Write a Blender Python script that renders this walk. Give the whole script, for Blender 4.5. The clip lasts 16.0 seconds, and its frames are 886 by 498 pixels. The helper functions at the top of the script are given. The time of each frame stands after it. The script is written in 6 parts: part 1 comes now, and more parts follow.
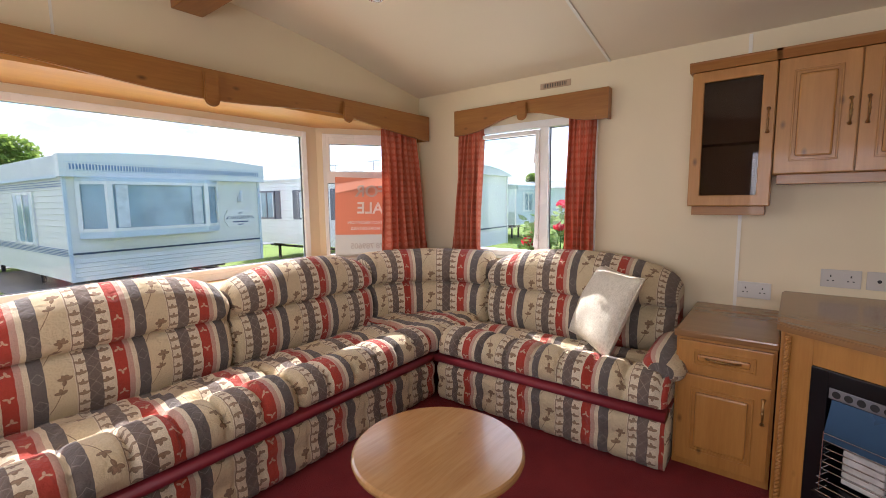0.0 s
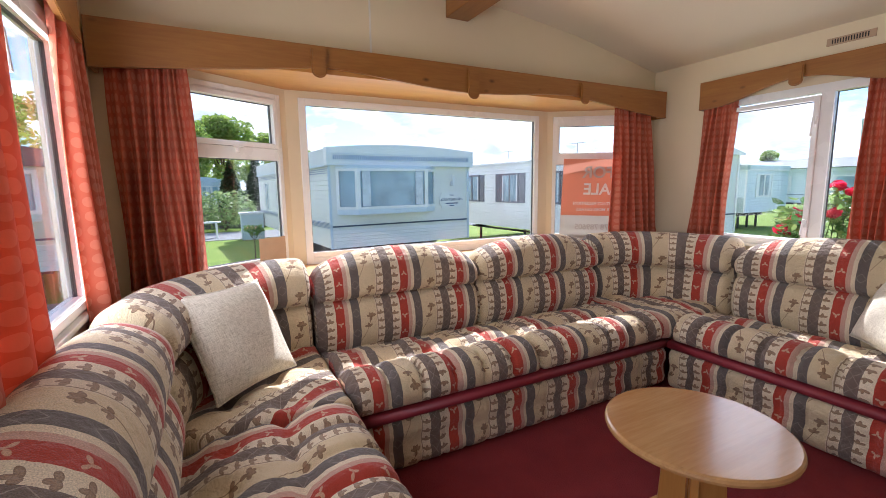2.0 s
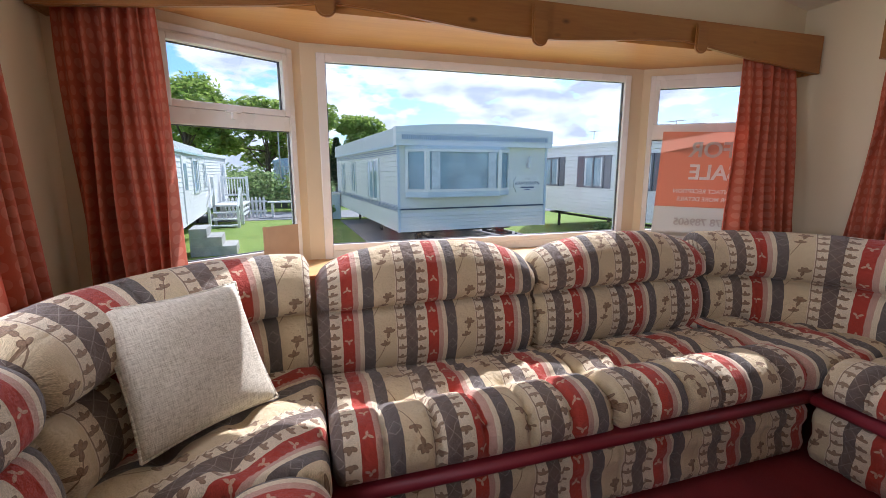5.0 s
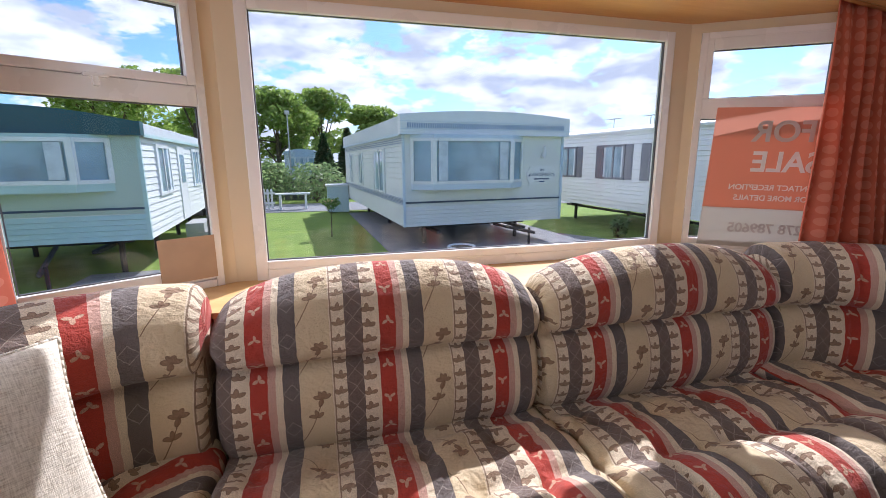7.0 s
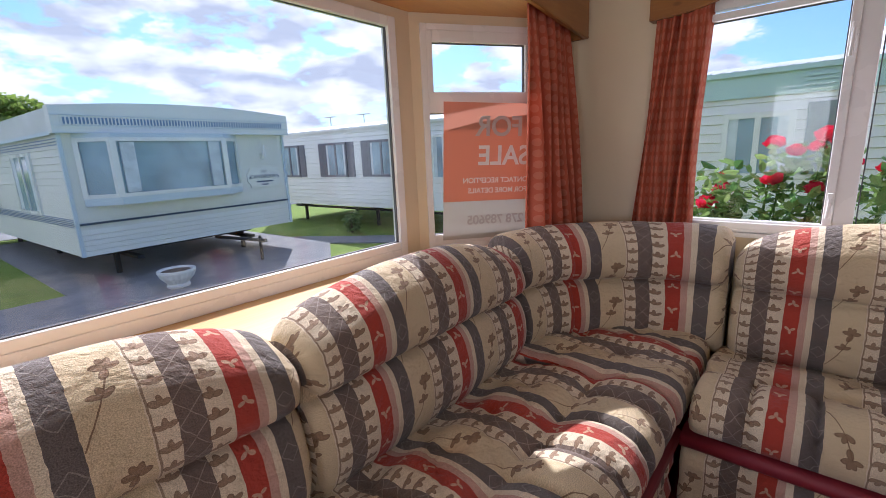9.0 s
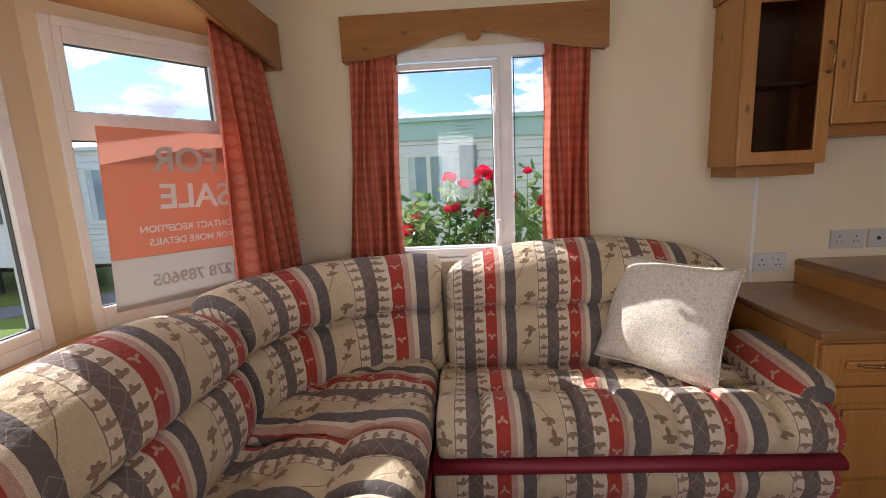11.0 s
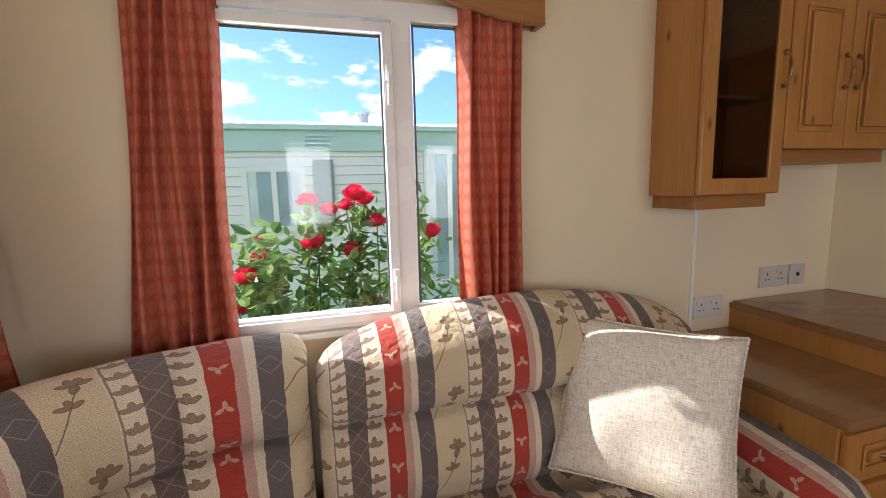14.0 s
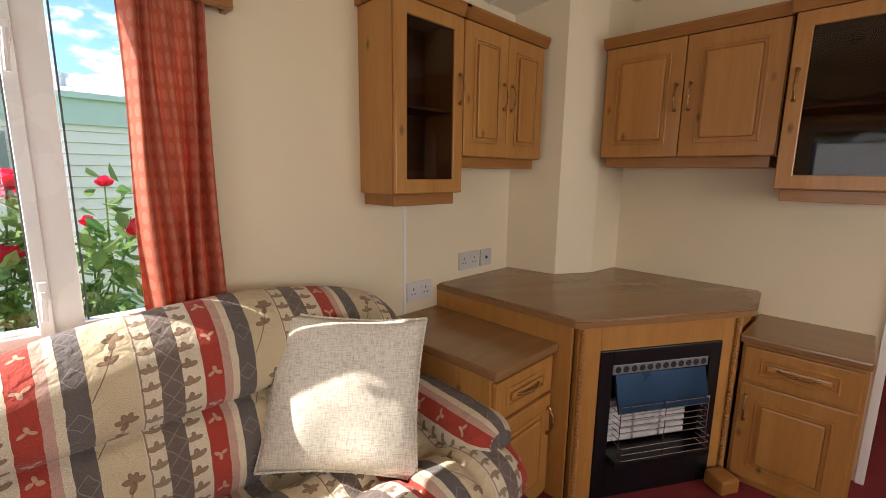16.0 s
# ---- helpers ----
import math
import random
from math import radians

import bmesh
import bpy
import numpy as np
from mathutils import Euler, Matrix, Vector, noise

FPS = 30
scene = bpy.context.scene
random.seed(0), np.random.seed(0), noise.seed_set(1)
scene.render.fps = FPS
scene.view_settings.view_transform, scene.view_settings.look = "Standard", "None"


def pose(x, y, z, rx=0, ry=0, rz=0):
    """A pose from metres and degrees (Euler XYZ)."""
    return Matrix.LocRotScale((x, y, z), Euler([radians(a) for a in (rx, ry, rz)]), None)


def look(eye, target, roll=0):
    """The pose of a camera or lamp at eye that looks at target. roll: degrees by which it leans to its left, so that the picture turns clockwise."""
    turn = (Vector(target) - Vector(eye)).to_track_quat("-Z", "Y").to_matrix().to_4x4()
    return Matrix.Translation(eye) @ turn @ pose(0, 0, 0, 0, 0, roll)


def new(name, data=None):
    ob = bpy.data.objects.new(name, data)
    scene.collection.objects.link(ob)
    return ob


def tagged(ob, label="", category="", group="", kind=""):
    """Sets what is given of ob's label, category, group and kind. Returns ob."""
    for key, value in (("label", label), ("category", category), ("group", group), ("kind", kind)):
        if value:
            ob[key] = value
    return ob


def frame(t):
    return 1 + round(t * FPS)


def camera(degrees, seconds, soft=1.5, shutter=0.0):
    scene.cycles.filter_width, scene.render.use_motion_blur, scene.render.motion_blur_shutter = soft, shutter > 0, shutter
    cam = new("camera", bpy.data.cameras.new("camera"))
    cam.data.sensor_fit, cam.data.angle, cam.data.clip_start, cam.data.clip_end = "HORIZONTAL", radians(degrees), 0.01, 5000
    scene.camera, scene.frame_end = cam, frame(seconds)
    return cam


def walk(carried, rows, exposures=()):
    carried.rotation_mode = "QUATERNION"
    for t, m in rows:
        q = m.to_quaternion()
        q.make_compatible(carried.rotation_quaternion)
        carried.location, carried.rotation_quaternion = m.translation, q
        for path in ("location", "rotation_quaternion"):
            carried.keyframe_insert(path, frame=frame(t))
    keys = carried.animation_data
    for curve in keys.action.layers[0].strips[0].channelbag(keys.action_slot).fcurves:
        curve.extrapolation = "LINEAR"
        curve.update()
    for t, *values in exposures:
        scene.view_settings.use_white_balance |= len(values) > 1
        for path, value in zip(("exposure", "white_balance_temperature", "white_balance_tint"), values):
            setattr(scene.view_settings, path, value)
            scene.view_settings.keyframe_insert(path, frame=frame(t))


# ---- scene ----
cam = camera(90.7, 16.0, soft=0.65)
PATH = [
    (0, (0.501, 0.539, 1.226), (-0.719, 2.108, 1.003), -0.7),
    (0.5, (0.507, 0.459, 1.245), (-0.849, 1.905, 0.975), -0.9),
    (1, (0.48, 0.344, 1.237), (-1.011, 1.648, 0.966), -0.9),
    (1.5, (0.461, 0.272, 1.217), (-1.18, 1.384, 0.95), -0.6),
    (2, (0.451, 0.239, 1.206), (-1.305, 1.155, 0.924), -0.8),
    (2.5, (0.469, 0.226, 1.187), (-1.327, 1.039, 0.85), -0.3),
    (3, (0.461, 0.214, 1.181), (-1.342, 0.996, 0.806), 0.1),
    (3.5, (0.376, 0.251, 1.167), (-1.444, 0.994, 0.802), 0.1),
    (4, (0.214, 0.389, 1.18), (-1.63, 1.077, 0.825), -0.0),
    (4.5, (0.097, 0.513, 1.187), (-1.771, 1.139, 0.843), -0.1),
    (7, (-0.538, 0.963, 1.183), (-2.429, 1.481, 0.789), -0.3),
    (7.5, (-0.664, 0.953, 1.179), (-2.411, 1.836, 0.766), -1.3),
    (8, (-0.749, 0.932, 1.18), (-2.282, 2.144, 0.755), -1.5),
    (8.5, (-0.813, 1.001, 1.182), (-2.206, 2.37, 0.75), -1.9),
    (9, (-0.888, 1.137, 1.19), (-2.157, 2.623, 0.763), -2.4),
    (9.5, (-0.928, 1.199, 1.201), (-1.927, 2.878, 0.771), -1.9),
    (10, (-1.005, 1.211, 1.195), (-1.594, 3.077, 0.784), -2.8),
    (12.5, (-0.991, 1.633, 1.233), (-0.864, 3.609, 0.949), -1.3),
    (13, (-1.016, 1.817, 1.219), (-0.784, 3.784, 0.945), -1.1),
    (13.5, (-1.056, 1.968, 1.235), (-0.654, 3.907, 0.957), -1.3),
    (14, (-1.072, 2.021, 1.23), (-0.508, 3.918, 0.945), -1.4),
    (14.5, (-1.051, 2.016, 1.223), (-0.351, 3.866, 0.926), -1.4),
    (15, (-1.015, 1.997, 1.23), (-0.114, 3.753, 0.907), -0.8),
    (15.5, (-0.953, 1.966, 1.244), (0.21, 3.558, 0.906), 0.2),
    (16, (-0.886, 1.909, 1.256), (0.516, 3.294, 0.914), 0.8),
]
EXPOSURES = [(0, 1.12, 5950, 19), (1.5, 0.98, 5750, 19), (3.2, 1.07, 5600, 19), (4.1, 1.02, 5550, 19), (4.6, 0.72, 5550, 19), (7.0, 0.52, 5600, 22), (9.0, 0.48, 5650, 22), (10.2, 0.52, 5800, 22), (12.4, 1.0, 5950, 18), (14.4, 0.94, 5900, 17), (15.4, 0.92, 5850, 17), (16, 1.14, 6200, 16)]
walk(cam, [(t, look(eye, target, roll)) for t, eye, target, roll in PATH], EXPOSURES)

# ---- world, sun and sky ----
SUN = Vector((-0.77, 0.57, 1.0)).normalized()
elev = math.asin(SUN.z)
azim = math.atan2(SUN.x, SUN.y)
sun = new("sun", bpy.data.lights.new("sun", "SUN"))
sun.data.energy, sun.data.angle, sun.data.color = 5.0, radians(0.5), (1.0, 0.94, 0.84)
sun.matrix_world = look((0, 0, 30), Vector((0, 0, 30)) - SUN)


def sky_opening(name, eye, target, wide, high, watts):
    """An area lamp in a window's opening, standing in for the light of the sky."""
    lamp = new(name, bpy.data.lights.new(name, "AREA"))
    lamp.data.shape, lamp.data.size, lamp.data.size_y, lamp.data.energy = "RECTANGLE", wide, high, watts
    lamp.data.color = (1.0, 0.965, 0.91)
    lamp.matrix_world = look(eye, target)
    return lamp


sky_opening("bay_skylight", (-2.19, 1.58, 1.21), (0, 1.58, 1.21), 1.62, 0.72, 4.4)
sky_opening("bay_skylight", (-2.03, 0.39, 1.17), (-1.2, 0.92, 1.17), 0.42, 0.66, 0.9)
sky_opening("bay_skylight", (-2.03, 2.79, 1.17), (-1.2, 2.24, 1.17), 0.42, 0.66, 0.7)
sky_opening("side_skylight", (-0.93, 3.33, 1.27), (-0.93, 0, 1.27), 0.66, 0.82, 1.6)
sky_opening("side_skylight", (-0.93, -0.165, 1.27), (-0.93, 3, 1.27), 0.86, 0.86, 9.0)
# fill lamp for the room, set in an added window out of view
sky_opening("rear_fill_light", (0.75, -0.165, 1.27), (0.75, 3, 1.27), 1.1, 0.82, 9.5)
world = bpy.data.worlds.new("sky")
scene.world = world
world.use_nodes = True
wn, wl = world.node_tree.nodes, world.node_tree.links
wn.clear()
w_out, w_bg = wn.new("ShaderNodeOutputWorld"), wn.new("ShaderNodeBackground")
w_sky = wn.new("ShaderNodeTexSky")
w_sky.sky_type, w_sky.sun_disc, w_sky.sun_elevation, w_sky.sun_rotation = "NISHITA", False, elev, azim
w_co = wn.new("ShaderNodeTexCoord")
w_map = wn.new("ShaderNodeMapping")
w_map.inputs["Scale"].default_value = (1.0, 1.0, 2.6)
w_map.inputs["Location"].default_value = (0.35, 0.1, 0.4)
w_noise = wn.new("ShaderNodeTexNoise")
w_noise.inputs["Scale"].default_value, w_noise.inputs["Detail"].default_value = 6.0, 12.0
w_noise.inputs["Roughness"].default_value = 0.6
w_ramp = wn.new("ShaderNodeValToRGB")
w_ramp.color_ramp.elements[0].position, w_ramp.color_ramp.elements[1].position = 0.475, 0.535
w_n2 = wn.new("ShaderNodeTexNoise")
w_n2.inputs["Scale"].default_value, w_n2.inputs["Detail"].default_value = 9.0, 10.0
w_r2 = wn.new("ShaderNodeValToRGB")
w_r2.color_ramp.elements[0].position, w_r2.color_ramp.elements[1].position = 0.38, 0.60
w_r2.color_ramp.elements[0].color, w_r2.color_ramp.elements[1].color = (4.3, 4.6, 5.2, 1), (8.2, 8.2, 8.2, 1)
w_mix = wn.new("ShaderNodeMix")
w_mix.data_type = "RGBA"
wl.new(w_co.outputs["Generated"], w_map.inputs["Vector"])
wl.new(w_map.outputs["Vector"], w_noise.inputs["Vector"])
wl.new(w_map.outputs["Vector"], w_n2.inputs["Vector"])
# more cloud to the west than to the north
w_dot, w_add = wn.new("ShaderNodeVectorMath"), wn.new("ShaderNodeMath")
w_dot.operation, w_add.operation = "DOT_PRODUCT", "ADD"
w_dot.inputs[1].default_value = (-0.075, -0.035, -0.02)
wl.new(w_co.outputs["Generated"], w_dot.inputs[0])
wl.new(w_dot.outputs["Value"], w_add.inputs[0])
wl.new(w_noise.outputs["Fac"], w_add.inputs[1])
wl.new(w_add.outputs[0], w_ramp.inputs["Fac"])
w_tint = wn.new("ShaderNodeMix")
w_tint.data_type, w_tint.blend_type = "RGBA", "MULTIPLY"
w_tint.inputs["Factor"].default_value, w_tint.inputs["B"].default_value = 1.0, (0.70, 0.94, 1.15, 1)
wl.new(w_n2.outputs["Fac"], w_r2.inputs["Fac"])
wl.new(w_ramp.outputs["Color"], w_mix.inputs["Factor"])
wl.new(w_sky.outputs["Color"], w_tint.inputs["A"])
wl.new(w_tint.outputs["Result"], w_mix.inputs["A"])
wl.new(w_r2.outputs["Color"], w_mix.inputs["B"])
wl.new(w_mix.outputs["Result"], w_bg.inputs["Color"])
w_bg.inputs["Strength"].default_value = 0.15
wl.new(w_bg.outputs["Background"], w_out.inputs["Surface"])


# ---- materials ----
class Val:
    """A number socket with arithmetic."""

    def __init__(self, tree, sock):
        self.tree, self.sock = tree, sock

    def op(self, kind, *others):
        n = self.tree.nodes.new("ShaderNodeMath")
        n.operation = kind
        for slot, o in zip(n.inputs, (self, *others)):
            if isinstance(o, Val):
                self.tree.links.new(o.sock, slot)
            else:
                slot.default_value = o
        return Val(self.tree, n.outputs[0])

    def __add__(self, o): return self.op("ADD", o)
    def __sub__(self, o): return self.op("SUBTRACT", o)
    def __mul__(self, o): return self.op("MULTIPLY", o)
    def __truediv__(self, o): return self.op("DIVIDE", o)
    def below(self, o): return self.op("LESS_THAN", o)
    def above(self, o): return self.op("GREATER_THAN", o)
    def fract(self): return self.op("FRACT")
    def size(self): return self.op("ABSOLUTE")


def fresh(name, rough=0.5, metal=0.0, coat=0.0):
    m = bpy.data.materials.new(name)
    m.use_nodes = True
    tree = m.node_tree
    b = tree.nodes["Principled BSDF"]
    b.inputs["Roughness"].default_value, b.inputs["Metallic"].default_value = rough, metal
    b.inputs["Coat Weight"].default_value = coat
    return m, tree, b


def coords(tree, kind="Object", scale=(1, 1, 1)):
    c, mp = tree.nodes.new("ShaderNodeTexCoord"), tree.nodes.new("ShaderNodeMapping")
    mp.inputs["Scale"].default_value = scale
    tree.links.new(c.outputs[kind], mp.inputs["Vector"])
    return mp.outputs["Vector"]


def noise_tex(tree, vec, scale, detail=4.0, rough=0.5):
    n = tree.nodes.new("ShaderNodeTexNoise")
    n.inputs["Scale"].default_value, n.inputs["Detail"].default_value, n.inputs["Roughness"].default_value = scale, detail, rough
    tree.links.new(vec, n.inputs["Vector"])
    return n.outputs["Fac"]


def ramp(tree, fac, stops, constant=False):
    r = tree.nodes.new("ShaderNodeValToRGB")
    r.color_ramp.interpolation = "CONSTANT" if constant else "LINEAR"
    e = r.color_ramp.elements
    while len(e) < len(stops):
        e.new(1.0)
    for slot, (pos, col) in zip(e, stops):
        slot.position, slot.color = pos, (*col, 1)
    tree.links.new(fac, r.inputs["Fac"])
    return r.outputs["Color"]


def blend(tree, fac, a, b, kind="MIX"):
    n = tree.nodes.new("ShaderNodeMix")
    n.data_type, n.blend_type = "RGBA", kind
    for slot, v in (("Factor", fac), ("A", a), ("B", b)):
        if isinstance(v, Val):
            v = v.sock
        if isinstance(v, bpy.types.NodeSocket):
            tree.links.new(v, n.inputs[slot])
        elif slot == "Factor":
            n.inputs[slot].default_value = v
        else:
            n.inputs[slot].default_value = (*v, 1)
    return n.outputs["Result"]


def bump(tree, b, height, strength=0.3, dist=0.002):
    n = tree.nodes.new("ShaderNodeBump")
    n.inputs["Strength"].default_value, n.inputs["Distance"].default_value = strength, dist
    tree.links.new(height, n.inputs["Height"])
    tree.links.new(n.outputs["Normal"], b.inputs["Normal"])


def plain(name, col, rough=0.5, metal=0.0, var=0.12, scale=6.0, grain=120.0, depth=0.15, coat=0.0):
    """Paint, plastic or metal: two scales of unevenness over one colour."""
    m, tree, b = fresh(name, rough, metal, coat)
    v = coords(tree)
    big, fine = noise_tex(tree, v, scale, 5), noise_tex(tree, v, grain, 3)
    c = ramp(tree, big, [(0.3, [x * (1 - var) for x in col]), (0.7, [min(1, x * (1 + var * 0.6)) for x in col])])
    tree.links.new(c, b.inputs["Base Color"])
    r = ramp(tree, big, [(0.2, [max(0.02, rough - 0.08)] * 3), (0.8, [min(1, rough + 0.08)] * 3)])
    tree.links.new(r, b.inputs["Roughness"])
    if depth:
        bump(tree, b, fine, depth, 0.001)
    return m


def wood(name, light, dark, axis="x", rough=0.38, knots=True, scale=1.0):
    """Knotty pine with the grain along one axis."""
    m, tree, b = fresh(name, rough, 0, 0.15)
    s = [14.0, 14.0, 14.0]
    s["xyz".index(axis)] = 1.1
    v = coords(tree, "Object", [x * scale for x in s])
    g1 = noise_tex(tree, v, 0.9, 5, 0.55)
    g2 = noise_tex(tree, v, 7.0, 4, 0.6)
    c = ramp(tree, g1, [(0.3, dark), (0.5, [(a + d) / 2 for a, d in zip(light, dark)]), (0.68, light)])
    c = blend(tree, 0.35, c, ramp(tree, g2, [(0.35, dark), (0.65, light)]))
    if knots:
        ks = [5.0, 5.0, 5.0]
        ks["xyz".index(axis)] = 2.6
        kv = coords(tree, "Object", ks)
        vo = tree.nodes.new("ShaderNodeTexVoronoi")
        vo.inputs["Scale"].default_value = 1.9
        tree.links.new(kv, vo.inputs["Vector"])
        k = ramp(tree, vo.outputs["Distance"], [(0.03, (0.95, 0.95, 0.95)), (0.075, (0.5, 0.5, 0.5)), (0.13, (0, 0, 0))])
        c = blend(tree, k, c, [d * 0.3 for d in dark])
    tree.links.new(c, b.inputs["Base Color"])
    bump(tree, b, g2, 0.08, 0.001)
    return m


def fabric_pattern():
    """Woven upholstery: stripes along the run, with flowers, leaves and diamonds between them."""
    m, tree, b = fresh("striped_upholstery", 0.92)
    b.inputs["Sheen Weight"].default_value = 0.15
    uv = tree.nodes.new("ShaderNodeUVMap")
    sep = tree.nodes.new("ShaderNodeSeparateXYZ")
    tree.links.new(uv.outputs["UV"], sep.inputs[0])
    s, v = Val(tree, sep.outputs["X"]), Val(tree, sep.outputs["Y"])
    wob = Val(tree, noise_tex(tree, uv.outputs["UV"], 34.0, 3)) - 0.5
    period = 0.35
    f = ((s + wob * 0.0065) / period + 20.0).fract()
    f0 = (s / period + 20.0).fract()
    cream, red, slate, taupe = (0.67, 0.55, 0.35), (0.42, 0.047, 0.024), (0.145, 0.122, 0.110), (0.17, 0.127, 0.103)
    peach, pale = (0.57, 0.35, 0.27), (0.73, 0.63, 0.46)
    col = ramp(tree, f.sock, [(0.0, red), (0.115, peach), (0.175, pale), (0.225, slate), (0.35, cream), (0.60, pale),
                              (0.715, taupe), (0.855, pale), (0.985, red)], True)

    sway = Val(tree, noise_tex(tree, uv.outputs["UV"], 19.0, 2)) - 0.5
    across, down = f0 * period + wob * 0.010 + sway * 0.006, v + wob * 0.008 + sway * 0.008

    def cell(at, row, shift=0.0):
        """Metres from the middle of a motif's cell, across and along the stripe."""
        q = ((down + shift) / row + 40.0).fract()
        return across - at * period, (q - 0.5) * row

    def petals(at, row, shapes, shift=0.0):
        """The nearest of several ellipses (across, along, turn, length, width): 0 in a petal's middle, 1 on its rim."""
        a, c = cell(at, row, shift)
        near = None
        for du, dv, turn, long, wide in shapes:
            x, y, co, si = a - du, c - dv, math.cos(radians(turn)), math.sin(radians(turn))
            p, q = (x * co + y * si) / long, (y * co - x * si) / wide
            e = p * p + q * q
            near = e if near is None else near.op("MINIMUM", e)
        return near

    def stem(at, row, slope, bow, half, lo, hi, shift=0.0):
        a, c = cell(at, row, shift)
        return (a - c * slope - c * c * bow).size().below(half) * c.above(lo) * c.below(hi)

    def rhomb(at, row, reach, half, shift=0.0):
        a, c = cell(at, row, shift)
        return (a.size() * 1.1 + c.size() - reach).size().below(half)

    def paint(under, near, rim, fill, much):
        inside = blend(tree, (near.above(0.52)), fill, rim)
        return blend(tree, near.below(1.0) * much, under, inside)

    brown, tan, line = (0.165, 0.088, 0.045), (0.245, 0.14, 0.078), (0.19, 0.11, 0.06)
    def flower(x, y, turns, reach, long, wide):
        return [(x + reach * math.cos(radians(t)), y + reach * math.sin(radians(t)), t, long, wide) for t in turns]

    # a five-petalled flower on a bent stem with three leaves, on the cream field
    col = blend(tree, stem(0.478, 0.205, 0.40, -1.2, 0.0014, -0.085, 0.045) * 0.85, col, line)
    col = paint(col, petals(0.478, 0.205, flower(0.014, 0.044, (20, 68, 112, 165, 250), 0.0125, 0.0120, 0.0070) + flower(-0.003, -0.010, (165, 95, 35), 0.0110, 0.0115, 0.0062)), brown, tan, 0.85)
    col = blend(tree, (((f - 0.615).size()).below(0.0055)) * 0.75, col, line)
    # leaf sprigs between the brown thread and the taupe band, and along the band's other edge
    col = paint(col, petals(0.668, 0.043, flower(0.0, -0.004, (155, 88, 25), 0.0095, 0.0105, 0.0058)), line, tan, 0.8)
    col = paint(col, petals(0.908, 0.043, flower(-0.001, -0.003, (165, 105, 20), 0.0098, 0.0108, 0.0064), 0.013), brown, tan, 0.85)
    col = blend(tree, rhomb(0.785, 0.053, 0.0262, 0.0015) * 0.6, col, (0.40, 0.34, 0.28))
    col = blend(tree, rhomb(0.290, 0.108, 0.0235, 0.0015) * 0.6, col, (0.36, 0.33, 0.29))
    bow_ = [(k * x, o + k * y, turn, 0.0088, 0.0046) for k, o in ((1, 0.048), (-1, -0.048)) for x, y, turn in ((-0.0085, 0.003, 150), (0.0085, 0.003, 30), (-0.001, -0.008, 100))]
    col = paint(col, petals(0.055, 0.19, bow_), (0.60, 0.40, 0.26), (0.62, 0.44, 0.30), 0.8)
    w = tree.nodes.new("ShaderNodeTexNoise")
    w.inputs["Scale"].default_value, w.inputs["Detail"].default_value = 420.0, 2.0
    tree.links.new(uv.outputs["UV"], w.inputs["Vector"])
    weave = ramp(tree, w.outputs["Fac"], [(0.3, (0.66, 0.66, 0.66)), (0.7, (1.18, 1.18, 1.18))])
    col = blend(tree, 1.0, col, weave, "MULTIPLY")
    soil = ramp(tree, noise_tex(tree, uv.outputs["UV"], 5.0, 4), [(0.3, (0.88, 0.87, 0.85)), (0.7, (1.05, 1.04, 1.02))])
    col = blend(tree, 1.0, col, soil, "MULTIPLY")
    tree.links.new(col, b.inputs["Base Color"])
    crump = noise_tex(tree, uv.outputs["UV"], 22.0, 6, 0.62)
    fold = (Val(tree, noise_tex(tree, uv.outputs["UV"], 17.0, 3, 0.5)) - 0.5).size()
    fine = (Val(tree, noise_tex(tree, uv.outputs["UV"], 46.0, 3, 0.6)) - 0.5).size()
    mix = Val(tree, crump) * 0.55 + fold * 1.5 + fine * 0.45 + Val(tree, w.outputs["Fac"]) * 0.14
    bump(tree, b, mix.sock, 0.9, 0.015)
    return m


def curtain_cloth():
    m, tree, b = fresh("terracotta_curtain_cloth", 0.85)
    uv = tree.nodes.new("ShaderNodeUVMap")
    sep = tree.nodes.new("ShaderNodeSeparateXYZ")
    tree.links.new(uv.outputs["UV"], sep.inputs[0])
    s, v = Val(tree, sep.outputs["X"]), Val(tree, sep.outputs["Y"])
    a, c = ((s / 0.046).fract() - 0.5), ((v / 0.046).fract() - 0.5)
    dot = (a * a + c * c).op("SQRT").below(0.36)
    col = blend(tree, dot * 0.45, (0.58, 0.145, 0.075), (0.70, 0.30, 0.19))
    col = blend(tree, 1.0, col, ramp(tree, noise_tex(tree, uv.outputs["UV"], 9, 4), [(0.3, (0.85, 0.85, 0.85)), (0.7, (1.1, 1.1, 1.1))]), "MULTIPLY")
    tree.links.new(col, b.inputs["Base Color"])
    bump(tree, b, noise_tex(tree, uv.outputs["UV"], 350, 2), 0.2, 0.001)
    tr = tree.nodes.new("ShaderNodeBsdfTranslucent")
    tree.links.new(col, tr.inputs["Color"])
    mx = tree.nodes.new("ShaderNodeMixShader")
    mx.inputs["Fac"].default_value = 0.32
    tree.links.new(b.outputs[0], mx.inputs[1])
    tree.links.new(tr.outputs[0], mx.inputs[2])
    tree.links.new(mx.outputs[0], tree.nodes["Material Output"].inputs["Surface"])
    return m


